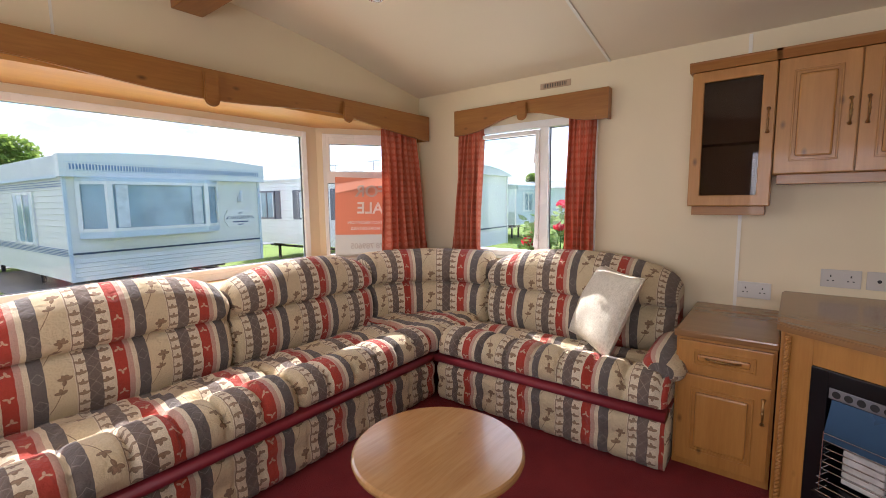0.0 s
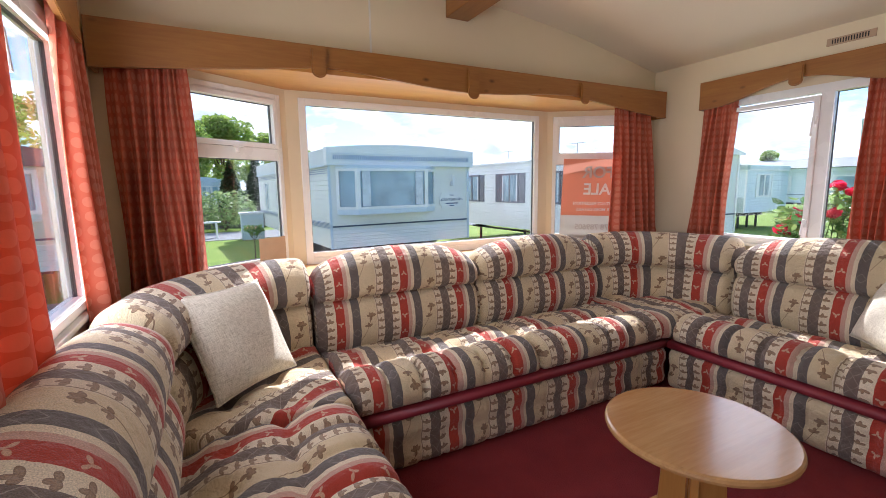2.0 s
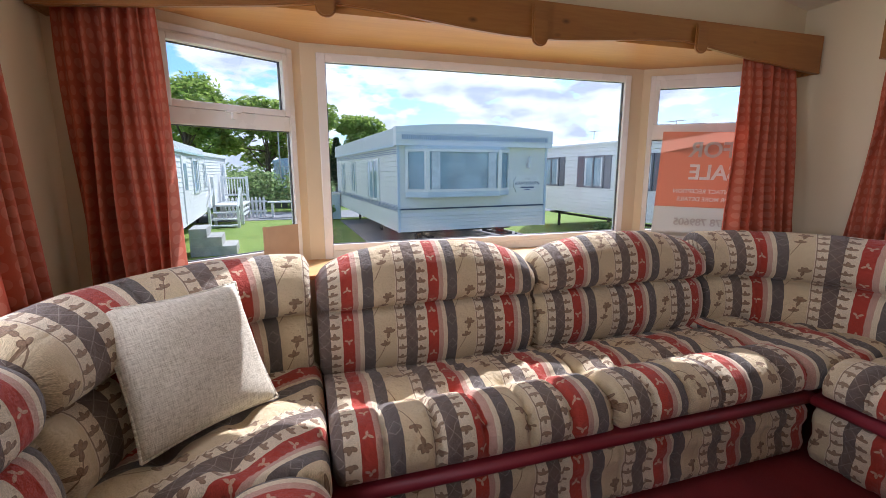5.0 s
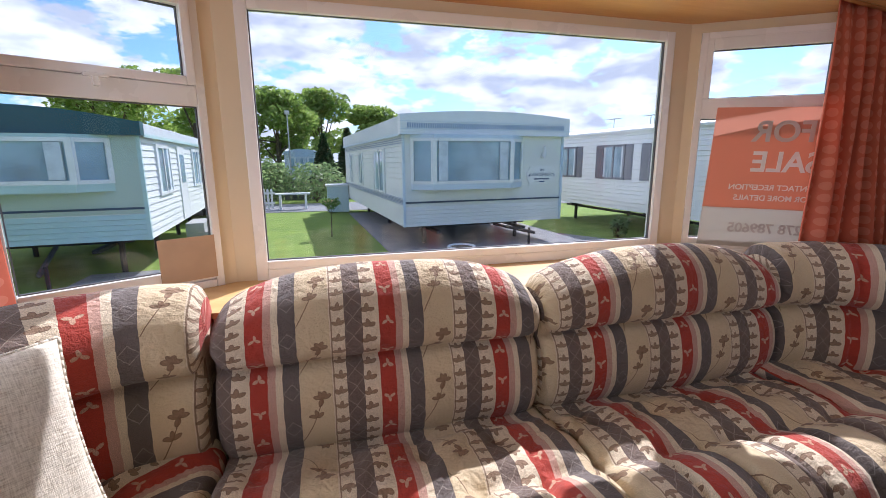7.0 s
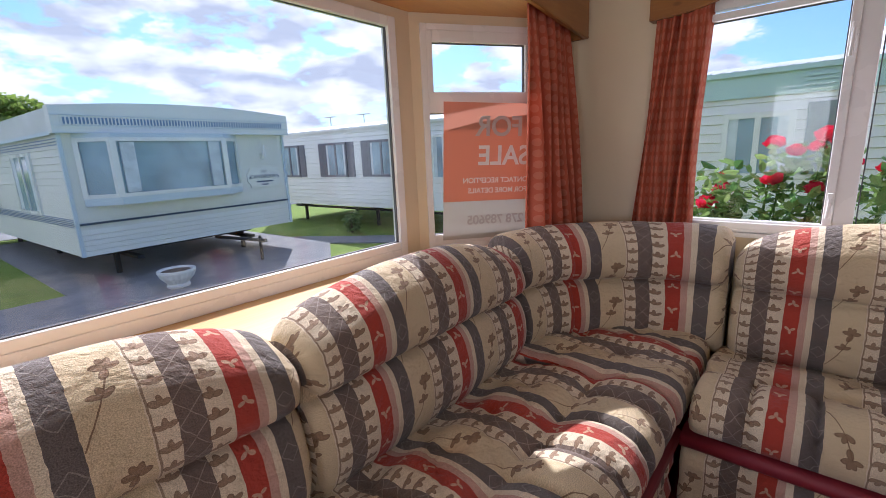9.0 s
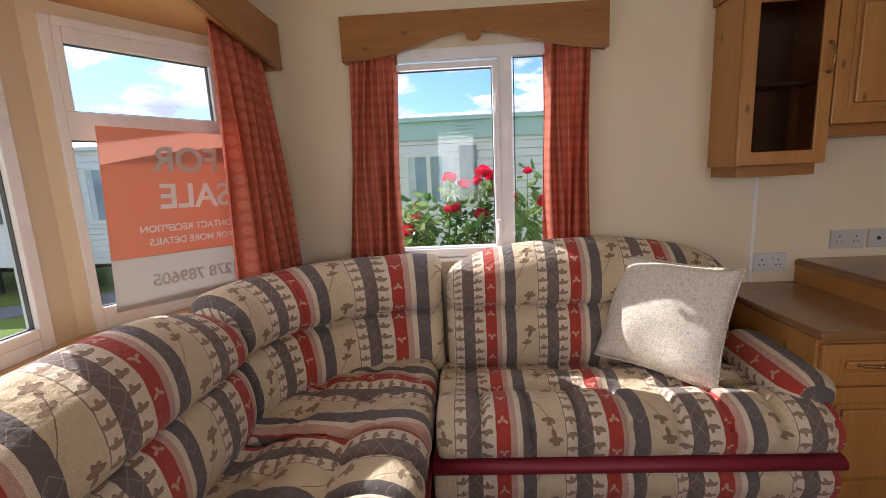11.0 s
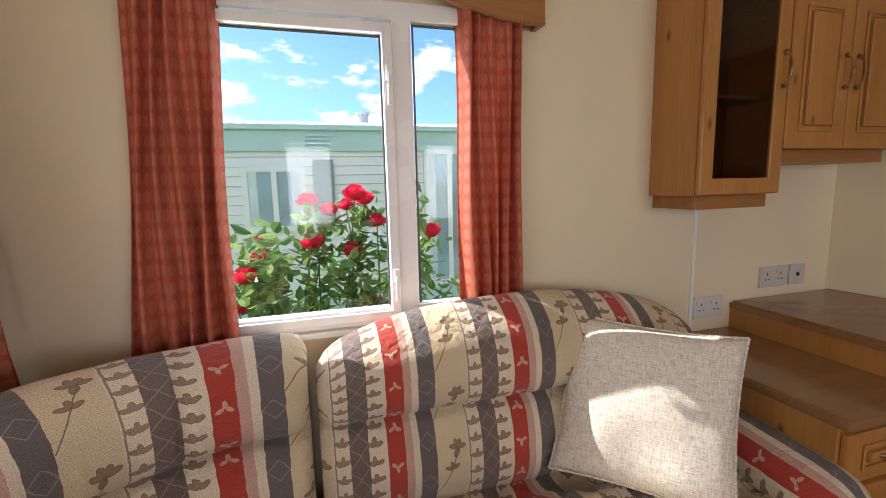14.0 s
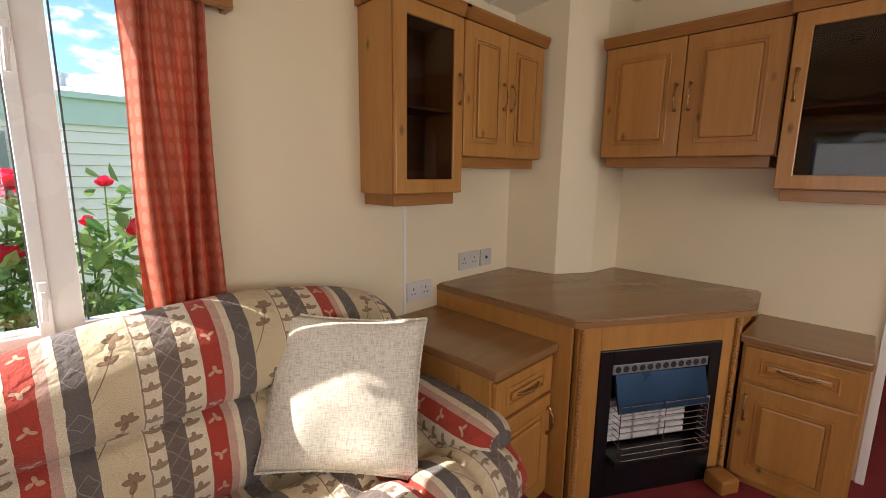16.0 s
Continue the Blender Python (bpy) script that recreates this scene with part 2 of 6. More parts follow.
def pane_glass(name, tint=(0.97, 0.985, 0.98), edge=0.35):
    m = bpy.data.materials.new(name)
    m.use_nodes = True
    tree = m.node_tree
    tree.nodes.clear()
    out, tr, gl = tree.nodes.new("ShaderNodeOutputMaterial"), tree.nodes.new("ShaderNodeBsdfTransparent"), tree.nodes.new("ShaderNodeBsdfGlossy")
    fr, mx = tree.nodes.new("ShaderNodeLayerWeight"), tree.nodes.new("ShaderNodeMixShader")
    tr.inputs["Color"].default_value = (*tint, 1)
    gl.inputs["Roughness"].default_value = 0.01
    gloss = Val(tree, fr.outputs["Facing"]).op("POWER", 4.0) * edge + 0.03
    tree.links.new(gloss.sock, mx.inputs["Fac"])
    tree.links.new(tr.outputs[0], mx.inputs[1])
    tree.links.new(gl.outputs[0], mx.inputs[2])
    tree.links.new(mx.outputs[0], out.inputs["Surface"])
    return m


def linen_cloth():
    m, tree, b = fresh("slub_linen", 0.95)
    v1, v2 = coords(tree, "Object", (45, 430, 45)), coords(tree, "Object", (430, 45, 45))
    a, c = noise_tex(tree, v1, 1.0, 3), noise_tex(tree, v2, 1.0, 3)
    w = Val(tree, a) + Val(tree, c)
    col = ramp(tree, (w * 0.5).sock, [(0.36, (0.47, 0.42, 0.32)), (0.5, (0.67, 0.62, 0.50)), (0.62, (0.79, 0.74, 0.62))])
    tree.links.new(col, b.inputs["Base Color"])
    bump(tree, b, w.sock, 0.5, 0.002)
    return m


def leaf_mat(name, a, c, rough=0.45, see=0.62):
    m, tree, b = fresh(name, rough)
    g = tree.nodes.new("ShaderNodeNewGeometry")
    col = ramp(tree, g.outputs["Random Per Island"], [(0.0, a), (1.0, c)])
    tree.links.new(col, b.inputs["Base Color"])
    tr = tree.nodes.new("ShaderNodeBsdfTranslucent")
    tree.links.new(col, tr.inputs["Color"])
    mx = tree.nodes.new("ShaderNodeMixShader")
    mx.inputs["Fac"].default_value = see
    tree.links.new(b.outputs[0], mx.inputs[1])
    tree.links.new(tr.outputs[0], mx.inputs[2])
    tree.links.new(mx.outputs[0], tree.nodes["Material Output"].inputs["Surface"])
    return m


def ground_mat(name, stops, scale, fine, rough=0.95, depth=0.6):
    m, tree, b = fresh(name, rough)
    v = coords(tree)
    n1, n2 = noise_tex(tree, v, scale, 6, 0.65), noise_tex(tree, v, fine, 3)
    c = ramp(tree, n1, stops)
    c = blend(tree, 1.0, c, ramp(tree, n2, [(0.3, (0.7, 0.7, 0.7)), (0.7, (1.2, 1.2, 1.2))]), "MULTIPLY")
    tree.links.new(c, b.inputs["Base Color"])
    bump(tree, b, n2, depth, 0.02)
    return m


FABRIC = fabric_pattern()
CLOTH = curtain_cloth()
GLASS = pane_glass("window_glass", (0.84, 0.86, 0.855))
DARK_GLASS = pane_glass("cabinet_glass", (0.55, 0.48, 0.44), 0.6)
LINEN = linen_cloth()
WALLPAPER = plain("cream_vinyl_wallboard", (0.75, 0.645, 0.445), 0.55, var=0.05, scale=1.6, grain=90, depth=0.08)
CEIL = plain("cream_ceiling_board", (0.74, 0.655, 0.505), 0.6, var=0.04, scale=1.2, grain=60, depth=0.1)
UPVC = plain("white_upvc", (0.84, 0.84, 0.82), 0.28, var=0.04, scale=3, depth=0.03, coat=0.2)
TRIMWHITE = plain("white_trim_strip", (0.78, 0.75, 0.68), 0.4, var=0.05)
PINE_Y = wood("varnished_pine_along_y", (0.36, 0.160, 0.035), (0.25, 0.095, 0.019), "y")
PINE_X = wood("varnished_pine_along_x", (0.36, 0.160, 0.035), (0.25, 0.095, 0.019), "x")
PINE_Z = wood("varnished_pine_upright", (0.46, 0.22, 0.053), (0.35, 0.15, 0.032), "z")
SOFFIT = wood("pale_pine_lining", (0.56, 0.28, 0.075), (0.46, 0.21, 0.05), "y", knots=False)
LEDGE = wood("pale_pine_ledge", (0.68, 0.44, 0.19), (0.56, 0.33, 0.12), "y", knots=False)
TABLEWOOD = wood("lacquered_pine_tabletop", (0.50, 0.29, 0.115), (0.36, 0.175, 0.06), "y", rough=0.2)
WORKTOP = wood("brown_laminate_worktop", (0.29, 0.155, 0.062), (0.23, 0.115, 0.044), "x", rough=0.22, knots=False)
CARPET = ground_mat("red_carpet", [(0.35, (0.20, 0.012, 0.016)), (0.65, (0.27, 0.02, 0.022))], 3.0, 260.0, 1.0, 0.7)
MAROON = plain("maroon_vinyl_piping", (0.21, 0.018, 0.028), 0.5, var=0.1, grain=200)
BRASS = plain("antique_brass", (0.35, 0.22, 0.09), 0.35, 0.9, var=0.3, scale=40)
BLACK = plain("black_enamel", (0.004, 0.004, 0.005), 0.35, var=0.2)
STEEL = plain("chromed_wire", (0.6, 0.6, 0.62), 0.25, 0.95, var=0.1)
BLUEBLACK = plain("blue_black_hood", (0.012, 0.04, 0.085), 0.3, 0.6, var=0.15)
VENTGREY = plain("grey_steel_strip", (0.30, 0.31, 0.33), 0.35, 0.6, var=0.1)
CERAMIC = plain("white_fire_ceramic", (0.62, 0.58, 0.54), 0.8, var=0.2, scale=30)
SOCKETP = plain("grey_socket_plastic", (0.52, 0.49, 0.45), 0.35, var=0.04)
SOCKETW = plain("white_socket_plastic", (0.62, 0.60, 0.57), 0.35, var=0.04)
HOLE = plain("dark_hole", (0.02, 0.02, 0.02), 0.8, var=0.1)
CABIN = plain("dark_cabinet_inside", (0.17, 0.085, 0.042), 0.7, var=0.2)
CARD = plain("brown_cardboard", (0.50, 0.36, 0.24), 0.9, var=0.08, scale=12)
CLAD = plain("cream_aluminium_cladding", (0.80, 0.795, 0.75), 0.4, var=0.06, scale=1.5, depth=0.03)
CLADW = plain("white_aluminium_cladding", (0.82, 0.815, 0.79), 0.4, var=0.06, scale=1.5, depth=0.03)
CLADG = plain("sage_green_cladding", (0.50, 0.66, 0.63), 0.4, var=0.08, scale=2, depth=0.03)
GASKET = plain("grey_rubber_gasket", (0.10, 0.10, 0.105), 0.6, var=0.1)
DEEPGREEN = plain("deep_green_fascia", (0.02, 0.085, 0.10), 0.4, var=0.1, scale=2)
NAVY = plain("navy_stripe", (0.05, 0.08, 0.14), 0.4, var=0.1)
BLUEGREY = plain("blue_grey_trim", (0.17, 0.26, 0.42), 0.4, var=0.08)
SHUTTER = plain("grey_shutter", (0.16, 0.16, 0.19), 0.5, var=0.1)
ROOFM = plain("weathered_roof_sheet", (0.68, 0.69, 0.68), 0.5, var=0.12, scale=3)
# opaque far panes; the reflected sky is put into their uneven blue colour
PANE = plain("far_pane_painted_reflection", (0.32, 0.44, 0.52), 0.06, 0.0, var=0.5, scale=1.2, depth=0)
NETC = plain("pale_net_curtain", (0.66, 0.71, 0.75), 0.9, var=0.2, scale=9)
CHASSIS = plain("dark_chassis_steel", (0.03, 0.03, 0.032), 0.7, var=0.2)
GRASS = ground_mat("lawn_grass", [(0.3, (0.14, 0.23, 0.028)), (0.7, (0.26, 0.35, 0.052))], 1.4, 60.0)
TARMAC = ground_mat("worn_tarmac", [(0.3, (0.22, 0.22, 0.23)), (0.7, (0.34, 0.335, 0.34))], 2.2, 90.0)
BARK = plain("grey_brown_bark", (0.13, 0.095, 0.065), 0.9, var=0.4, scale=14, depth=0.6)
LEAF = leaf_mat("tree_leaves", (0.19, 0.30, 0.05), (0.42, 0.52, 0.13))
HEDGE = leaf_mat("hedge_leaves", (0.16, 0.25, 0.09), (0.36, 0.45, 0.20))
CONIF = leaf_mat("conifer_leaves", (0.025, 0.06, 0.022), (0.06, 0.11, 0.035))
ROSELEAF = leaf_mat("rose_leaves", (0.10, 0.22, 0.06), (0.36, 0.48, 0.16), 0.3, 0.6)
ROSE = leaf_mat("red_rose_petals", (0.80, 0.012, 0.06), (0.92, 0.06, 0.15), 0.6, 0.6)
SIGN_OR = leaf_mat("orange_sign_back", (0.66, 0.33, 0.23), (0.66, 0.33, 0.23), 0.4, 0.45)
SIGN_WH = leaf_mat("white_sign_back", (0.60, 0.58, 0.54), (0.60, 0.58, 0.54), 0.4, 0.45)
GREYINK = plain("grey_lettering", (0.50, 0.45, 0.42), 0.7, var=0.05)
INKBLUE = plain("navy_sign_ink", (0.06, 0.09, 0.2), 0.6, var=0.1)
CONCRETE = plain("pale_concrete", (0.42, 0.41, 0.38), 0.9, var=0.2, scale=6, depth=0.4)
FENCEW = plain("weathered_fence_board", (0.16, 0.15, 0.14), 0.85, var=0.3, scale=5, depth=0.4)


# ---- building blocks ----
IN_WORLD = {}


def thing(name, loc, label, category, group="", kind="", rz=0.0, local=False):
    e = new(name)
    e.empty_display_size = 0.1
    e.matrix_basis = pose(*loc, 0, 0, rz)
    IN_WORLD[e.name] = not local
    return tagged(e, label, category, group, kind)


def mesh_of(name, bm, mat, smooth=False):
    me = bpy.data.meshes.new(name)
    bmesh.ops.recalc_face_normals(bm, faces=bm.faces)
    bm.to_mesh(me)
    bm.free()
    me.materials.append(mat)
    if smooth:
        for p in me.polygons:
            p.use_smooth = True
    return me


def part(name, bm, mat, parent=None, label="", smooth=False):
    """One mesh object; under a thing or part when a parent is given."""
    ob = new(name, mesh_of(name, bm, mat, smooth))
    if parent is not None:
        ob.parent = parent
        if parent.type == "EMPTY" and IN_WORLD.get(parent.name):
            ob.matrix_parent_inverse = parent.matrix_basis.inverted()
    if label:
        ob["label"] = label
    return ob


def setting(name, bm, mat, label, category, smooth=False):
    return tagged(part(name, bm, mat, smooth=smooth), label, category, kind="structure")


def box(bm, x0, y0, z0, x1, y1, z1, bev=0.0):
    m = Matrix.Translation(((x0 + x1) / 2, (y0 + y1) / 2, (z0 + z1) / 2)) @ Matrix.Diagonal((abs(x1 - x0), abs(y1 - y0), abs(z1 - z0), 1))
    made = bmesh.ops.create_cube(bm, size=1, matrix=m)
    if bev:
        edges = list({e for v in made["verts"] for e in v.link_edges})
        bmesh.ops.bevel(bm, geom=edges, offset=bev, segments=2, affect="EDGES", profile=0.6)
    return bm


def boxes(*rows, bev=0.0):
    bm = bmesh.new()
    for r in rows:
        box(bm, *r, bev=bev)
    return bm


def prism(bm, pts, lo, hi, axis="z"):
    """A flat outline pushed from lo to hi along an axis. pts are the two other coordinates, in xyz order."""
    def place(p, h):
        return {"z": (p[0], p[1], h), "x": (h, p[0], p[1]), "y": (p[0], h, p[1])}[axis]
    a, b = [bm.verts.new(place(p, lo)) for p in pts], [bm.verts.new(place(p, hi)) for p in pts]
    n = len(pts)
    bm.faces.new(a)
    bm.faces.new(b[::-1])
    for i in range(n):
        bm.faces.new((a[i], b[i], b[(i + 1) % n], a[(i + 1) % n]))
    return bm


def rod(bm, a, b, r, sides=8, r2=None):
    a, b = Vector(a), Vector(b)
    d = b - a
    m = Matrix.Translation((a + b) / 2) @ d.to_track_quat("Z", "Y").to_matrix().to_4x4()
    bmesh.ops.create_cone(bm, cap_ends=True, segments=sides, radius1=r, radius2=r if r2 is None else r2, depth=d.length, matrix=m)
    return bm


def smooth_line(pts, n, closed=True):
    """n points, evenly spread, on a rounded curve through pts that does not overshoot."""
    p = [Vector(q) for q in pts]
    k = len(p)
    fine = []
    for j in range(k if closed else k - 1):
        q = [p[(j + o) % k] if closed else p[max(0, min(k - 1, j + o))] for o in (-1, 0, 1, 2)]
        d = [max(1e-4, (b - a).length) ** 0.5 for a, b in zip(q, q[1:])]
        m1 = ((q[1] - q[0]) / d[0] - (q[2] - q[0]) / (d[0] + d[1]) + (q[2] - q[1]) / d[1]) * d[1]
        m2 = ((q[2] - q[1]) / d[1] - (q[3] - q[1]) / (d[1] + d[2]) + (q[3] - q[2]) / d[2]) * d[1]
        for i in range(16):
            u = i / 16
            fine.append((2 * u ** 3 - 3 * u * u + 1) * q[1] + (u ** 3 - 2 * u * u + u) * m1 + (3 * u * u - 2 * u ** 3) * q[2] + (u ** 3 - u * u) * m2)
    fine.append(p[0] if closed else p[-1])
    run = [0.0]
    for a, b in zip(fine, fine[1:]):
        run.append(run[-1] + (b - a).length)
    out, j = [], 0
    for i in range(n):
        t = run[-1] * i / (n if closed else n - 1)
        while j < len(run) - 2 and run[j + 1] < t:
            j += 1
        u = (t - run[j]) / max(1e-9, run[j + 1] - run[j])
        out.append(fine[j].lerp(fine[j + 1], min(1.0, u)))
    return out


def loft(rings, svals, vvals=None, turn=False):
    """Closed rings joined into one skin with caps. UV: distance along the run, and round the section."""
    bm = bmesh.new()
    uvl = bm.loops.layers.uv.new("UVMap")
    n = len(rings[0])
    if vvals is None:
        mid, vvals = rings[len(rings) // 2], [0.0]
        for i in range(n):
            vvals.append(vvals[-1] + (Vector(mid[(i + 1) % n]) - Vector(mid[i])).length)
    grid = [[bm.verts.new(p) for p in r] for r in rings]
    for i in range(len(rings) - 1):
        for j in range(n):
            f = bm.faces.new((grid[i][j], grid[i][(j + 1) % n], grid[i + 1][(j + 1) % n], grid[i + 1][j]))
            for loop, (s, w) in zip(f.loops, ((svals[i], vvals[j]), (svals[i], vvals[j + 1]), (svals[i + 1], vvals[j + 1]), (svals[i + 1], vvals[j]))):
                loop[uvl].uv = (w, s) if turn else (s, w)
    for ring, s in ((grid[0], svals[0]), (grid[-1], svals[-1])):
        f = bm.faces.new(ring)
        for loop in f.loops:
            j = ring.index(loop.vert)
            loop[uvl].uv = (s + 0.3 * (loop.vert.co - ring[0].co).length, vvals[j])
    return bm

# ---- the room's shell ----
YN, YS, XW, XE, XB, YC = 3.335, -0.175, -1.905, 1.52, 3.3, 1.58
OPEN_N = (-1.43, -0.44, 0.815, 1.75)
ROOF = [(0.0, 2.31), (0.42, 2.27), (0.92, 2.208), (1.32, 2.13), (1.755, 2.047)]


def roof_z(y):
    a = abs(y - YC)
    for (d0, z0), (d1, z1) in zip(ROOF, ROOF[1:]):
        if a <= d1:
            return z0 + (z1 - z0) * (a - d0) / (d1 - d0)
    return ROOF[-1][1]


setting("floor", boxes((XW - 0.06, YS - 0.06, -0.08, XB, YN + 0.06, 0.0)), CARPET, "deep red cut-pile carpet", "floor")
x0, x1, z0, z1 = OPEN_N
for nm, ya, yb in (("wall_north", YN, YN + 0.06), ("wall_south", YS - 0.06, YS)):
    rows = [(XW - 0.06, ya, 0, x0, yb, 2.3), (x0, ya, 0, x1, yb, z0), (x0, ya, z1, x1, yb, 2.3)]
    if nm == "wall_north":
        rows.append((x1, ya, 0, XB, yb, 2.3))
    else:
        rows += [(x1, ya, 0, 0.15, yb, 2.3), (0.15, ya, 0, 1.35, yb, z0), (0.15, ya, z1, 1.35, yb, 2.3), (1.35, ya, 0, XB, yb, 2.3)]
    setting(nm, boxes(*rows), WALLPAPER, "cream vinyl-faced wallboard with a window opening", "wall")
bm = boxes((XW - 0.06, YS, 0, XW, YN, 0.735))
box(bm, XW - 0.06, YS, 0.735, XW, 0.085, 1.765)
box(bm, XW - 0.06, 3.075, 0.735, XW, YN, 1.765)
prism(bm, [(YS, 1.765), (YN, 1.765), (YN, 2.06)] + [(YC + d, z + 0.02) for d, z in ROOF[::-1]] + [(YC - d, z + 0.02) for d, z in ROOF[1:]] + [(YS, 2.06)], XW - 0.06, XW, "x")
setting("wall_west", bm, WALLPAPER, "cream gable wall above a bay window", "wall")
bm = bmesh.new()
under = [(YC - d, z) for d, z in ROOF[::-1]] + [(YC + d, z) for d, z in ROOF[1:]]
prism(bm, under + [(YN + 0.06, 2.047), (YN + 0.06, 2.5), (YS - 0.06, 2.5), (YS - 0.06, 2.047)], XW - 0.06, XB, "x")
setting("ceiling", bm, CEIL, "shallow pitched cream ceiling boards", "ceiling")
setting("wall_east", boxes((XE, 1.83, 0, XE + 0.05, YN, 2.3)), WALLPAPER, "cream partition wall behind the fireplace", "wall")
setting("wall_back", boxes((XB, YS - 0.06, 0, XB + 0.05, YN + 0.06, 2.5)), WALLPAPER, "plain cream wall that closes the room", "wall")
setting("trim", boxes((XE - 0.012, 1.80, 0, XE + 0.062, 1.83, 2.2), bev=0.003), TRIMWHITE, "white post trim at the partition's end", "trim")
for i, x in enumerate((-0.38, 0.84, 2.06)):
    bm = bmesh.new()
    pts = [(y, z - 0.0005) for y, z in under]
    prism(bm, pts + [(y, z - 0.006) for y, z in under[::-1]], x - 0.008, x + 0.008, "x")
    setting("ceiling_trim", bm, TRIMWHITE, "thin cover strip over a ceiling joint", "trim")
setting("wall_trim", boxes((0.312, YN - 0.004, 0.0, 0.328, YN, 2.04)), TRIMWHITE, "thin cover strip over a wallboard joint", "trim")
setting("wall_trim", boxes((XW, 1.045, 1.885, XW + 0.003, 1.055, 2.22)), TRIMWHITE, "thin cover strip over a gable joint", "trim")
setting("ridge_beam", boxes((XW, 1.505, 2.165, XB, 1.655, 2.318), bev=0.006), PINE_X, "knotty pine ridge beam under the ceiling", "beam")

# the bay: posts, header, lining and ledge
BAY = [(XW, 0.085), (-2.238, 0.645), (-2.238, 2.56), (XW, 3.075)]
OUT = [(XW, 0.01), (-2.30, 0.62), (-2.30, 2.585), (XW, 3.15)]
bm = bmesh.new()
for (a, b), (c, d) in zip(zip(BAY, BAY[1:]), zip(OUT, OUT[1:])):
    for lo, hi in ((0.35, 0.748), (1.722, 1.80)):
        prism(bm, [a, b, d, c], lo, hi)
def on(a, b, t): return (a[0] + (b[0] - a[0]) * t, a[1] + (b[1] - a[1]) * t)
for k, before, after in ((1, 0.072, 0.040), (2, 0.046, 0.07)):
    o = [on(BAY[k], BAY[k - 1], before), BAY[k], on(BAY[k], BAY[k + 1], after)]
    q = [on(OUT[k], OUT[k + 1], 0.04), OUT[k], on(OUT[k], OUT[k - 1], 0.05)]
    prism(bm, o + q, 0.748, 1.722)
prism(bm, [BAY[0], on(BAY[0], BAY[1], 0.07), on(OUT[0], OUT[1], 0.07), OUT[0]], 0.748, 1.722)
prism(bm, [BAY[3], on(BAY[3], BAY[2], 0.07), on(OUT[3], OUT[2], 0.07), OUT[3]], 0.748, 1.722)
setting("bay_wall", bm, WALLPAPER, "cream posts and panels of the bay", "wall")
bm = bmesh.new()
prism(bm, [(x + 0.001, y) for x, y in OUT], 1.80, 1.86)
prism(bm, [(-1.806, -0.16), (XW, -0.16), *BAY, (XW, 3.32), (-1.806, 3.32)], 1.761, 1.80)
setting("bay_lining", bm, SOFFIT, "orange pine lining over the bay", "ceiling")
bm = bmesh.new()
prism(bm, [(XW + 0.02, 0.09), *BAY[1:3], (XW + 0.02, 3.07)], 0.735, 0.752)
setting("window_ledge", bm, LEDGE, "varnished pine ledge behind the sofa", "ledge")


def window_unit(name, loc, rz, w, z0, z1, lights, bars, label, edge=0.05):
    """A white plastic window. lights: x0, x1, z0, z1 of each pane and the width of its own sash rail; bars: dividers."""
    e = thing(name, (*loc, 0), label, "window", kind="structure", rz=rz, local=True)
    bm = boxes((0, -0.012, z0, edge, 0.03, z1), (w - edge, -0.012, z0, w, 0.03, z1), (edge, -0.0115, z0, w - edge, 0.03, z0 + edge), (edge, -0.0115, z1 - edge, w - edge, 0.03, z1), bev=0.004)
    for r in bars:
        box(bm, r[0], -0.011, r[1], r[2], 0.03, r[3], bev=0.004)
    part("window_frame", bm, UPVC, e, smooth=False)
    part("window_sill", boxes((-0.005, -0.03, z0 - 0.02, w + 0.005, 0.045, z0 - 0.001), bev=0.004), UPVC, e)
    for a, b, c, d, rail in lights:
        if rail:
            part("sash", boxes((a - rail, -0.025, c - rail, a, 0.03, d + rail), (b, -0.025, c - rail, b + rail, 0.03, d + rail), (a, -0.024, c - rail, b, 0.03, c), (a, -0.024, d, b, 0.03, d + rail), bev=0.004), UPVC, e)
        part("gasket", boxes((a, 0.004, c, a + 0.0035, 0.016, d), (b - 0.0035, 0.004, c, b, 0.016, d), (a, 0.004, c, b, 0.016, c + 0.0035), (a, 0.004, d - 0.0035, b, 0.016, d)), GASKET, e, "dark rubber gasket")
        g = part("pane", boxes((a + 0.001, 0.008, c + 0.001, b - 0.001, 0.012, d - 0.001)), GLASS, e)
        g.visible_shadow = False
    return e


def handle_bar(e, x, z, up):
    bm = boxes((x - 0.009, -0.045, z - 0.022, x + 0.009, -0.026, z + 0.022), bev=0.004)
    rod(bm, (x, -0.05, z), (x - 0.004, -0.055, z + up), 0.0065, 8)
    part("window_handle", bm, UPVC, e, "white lever handle")


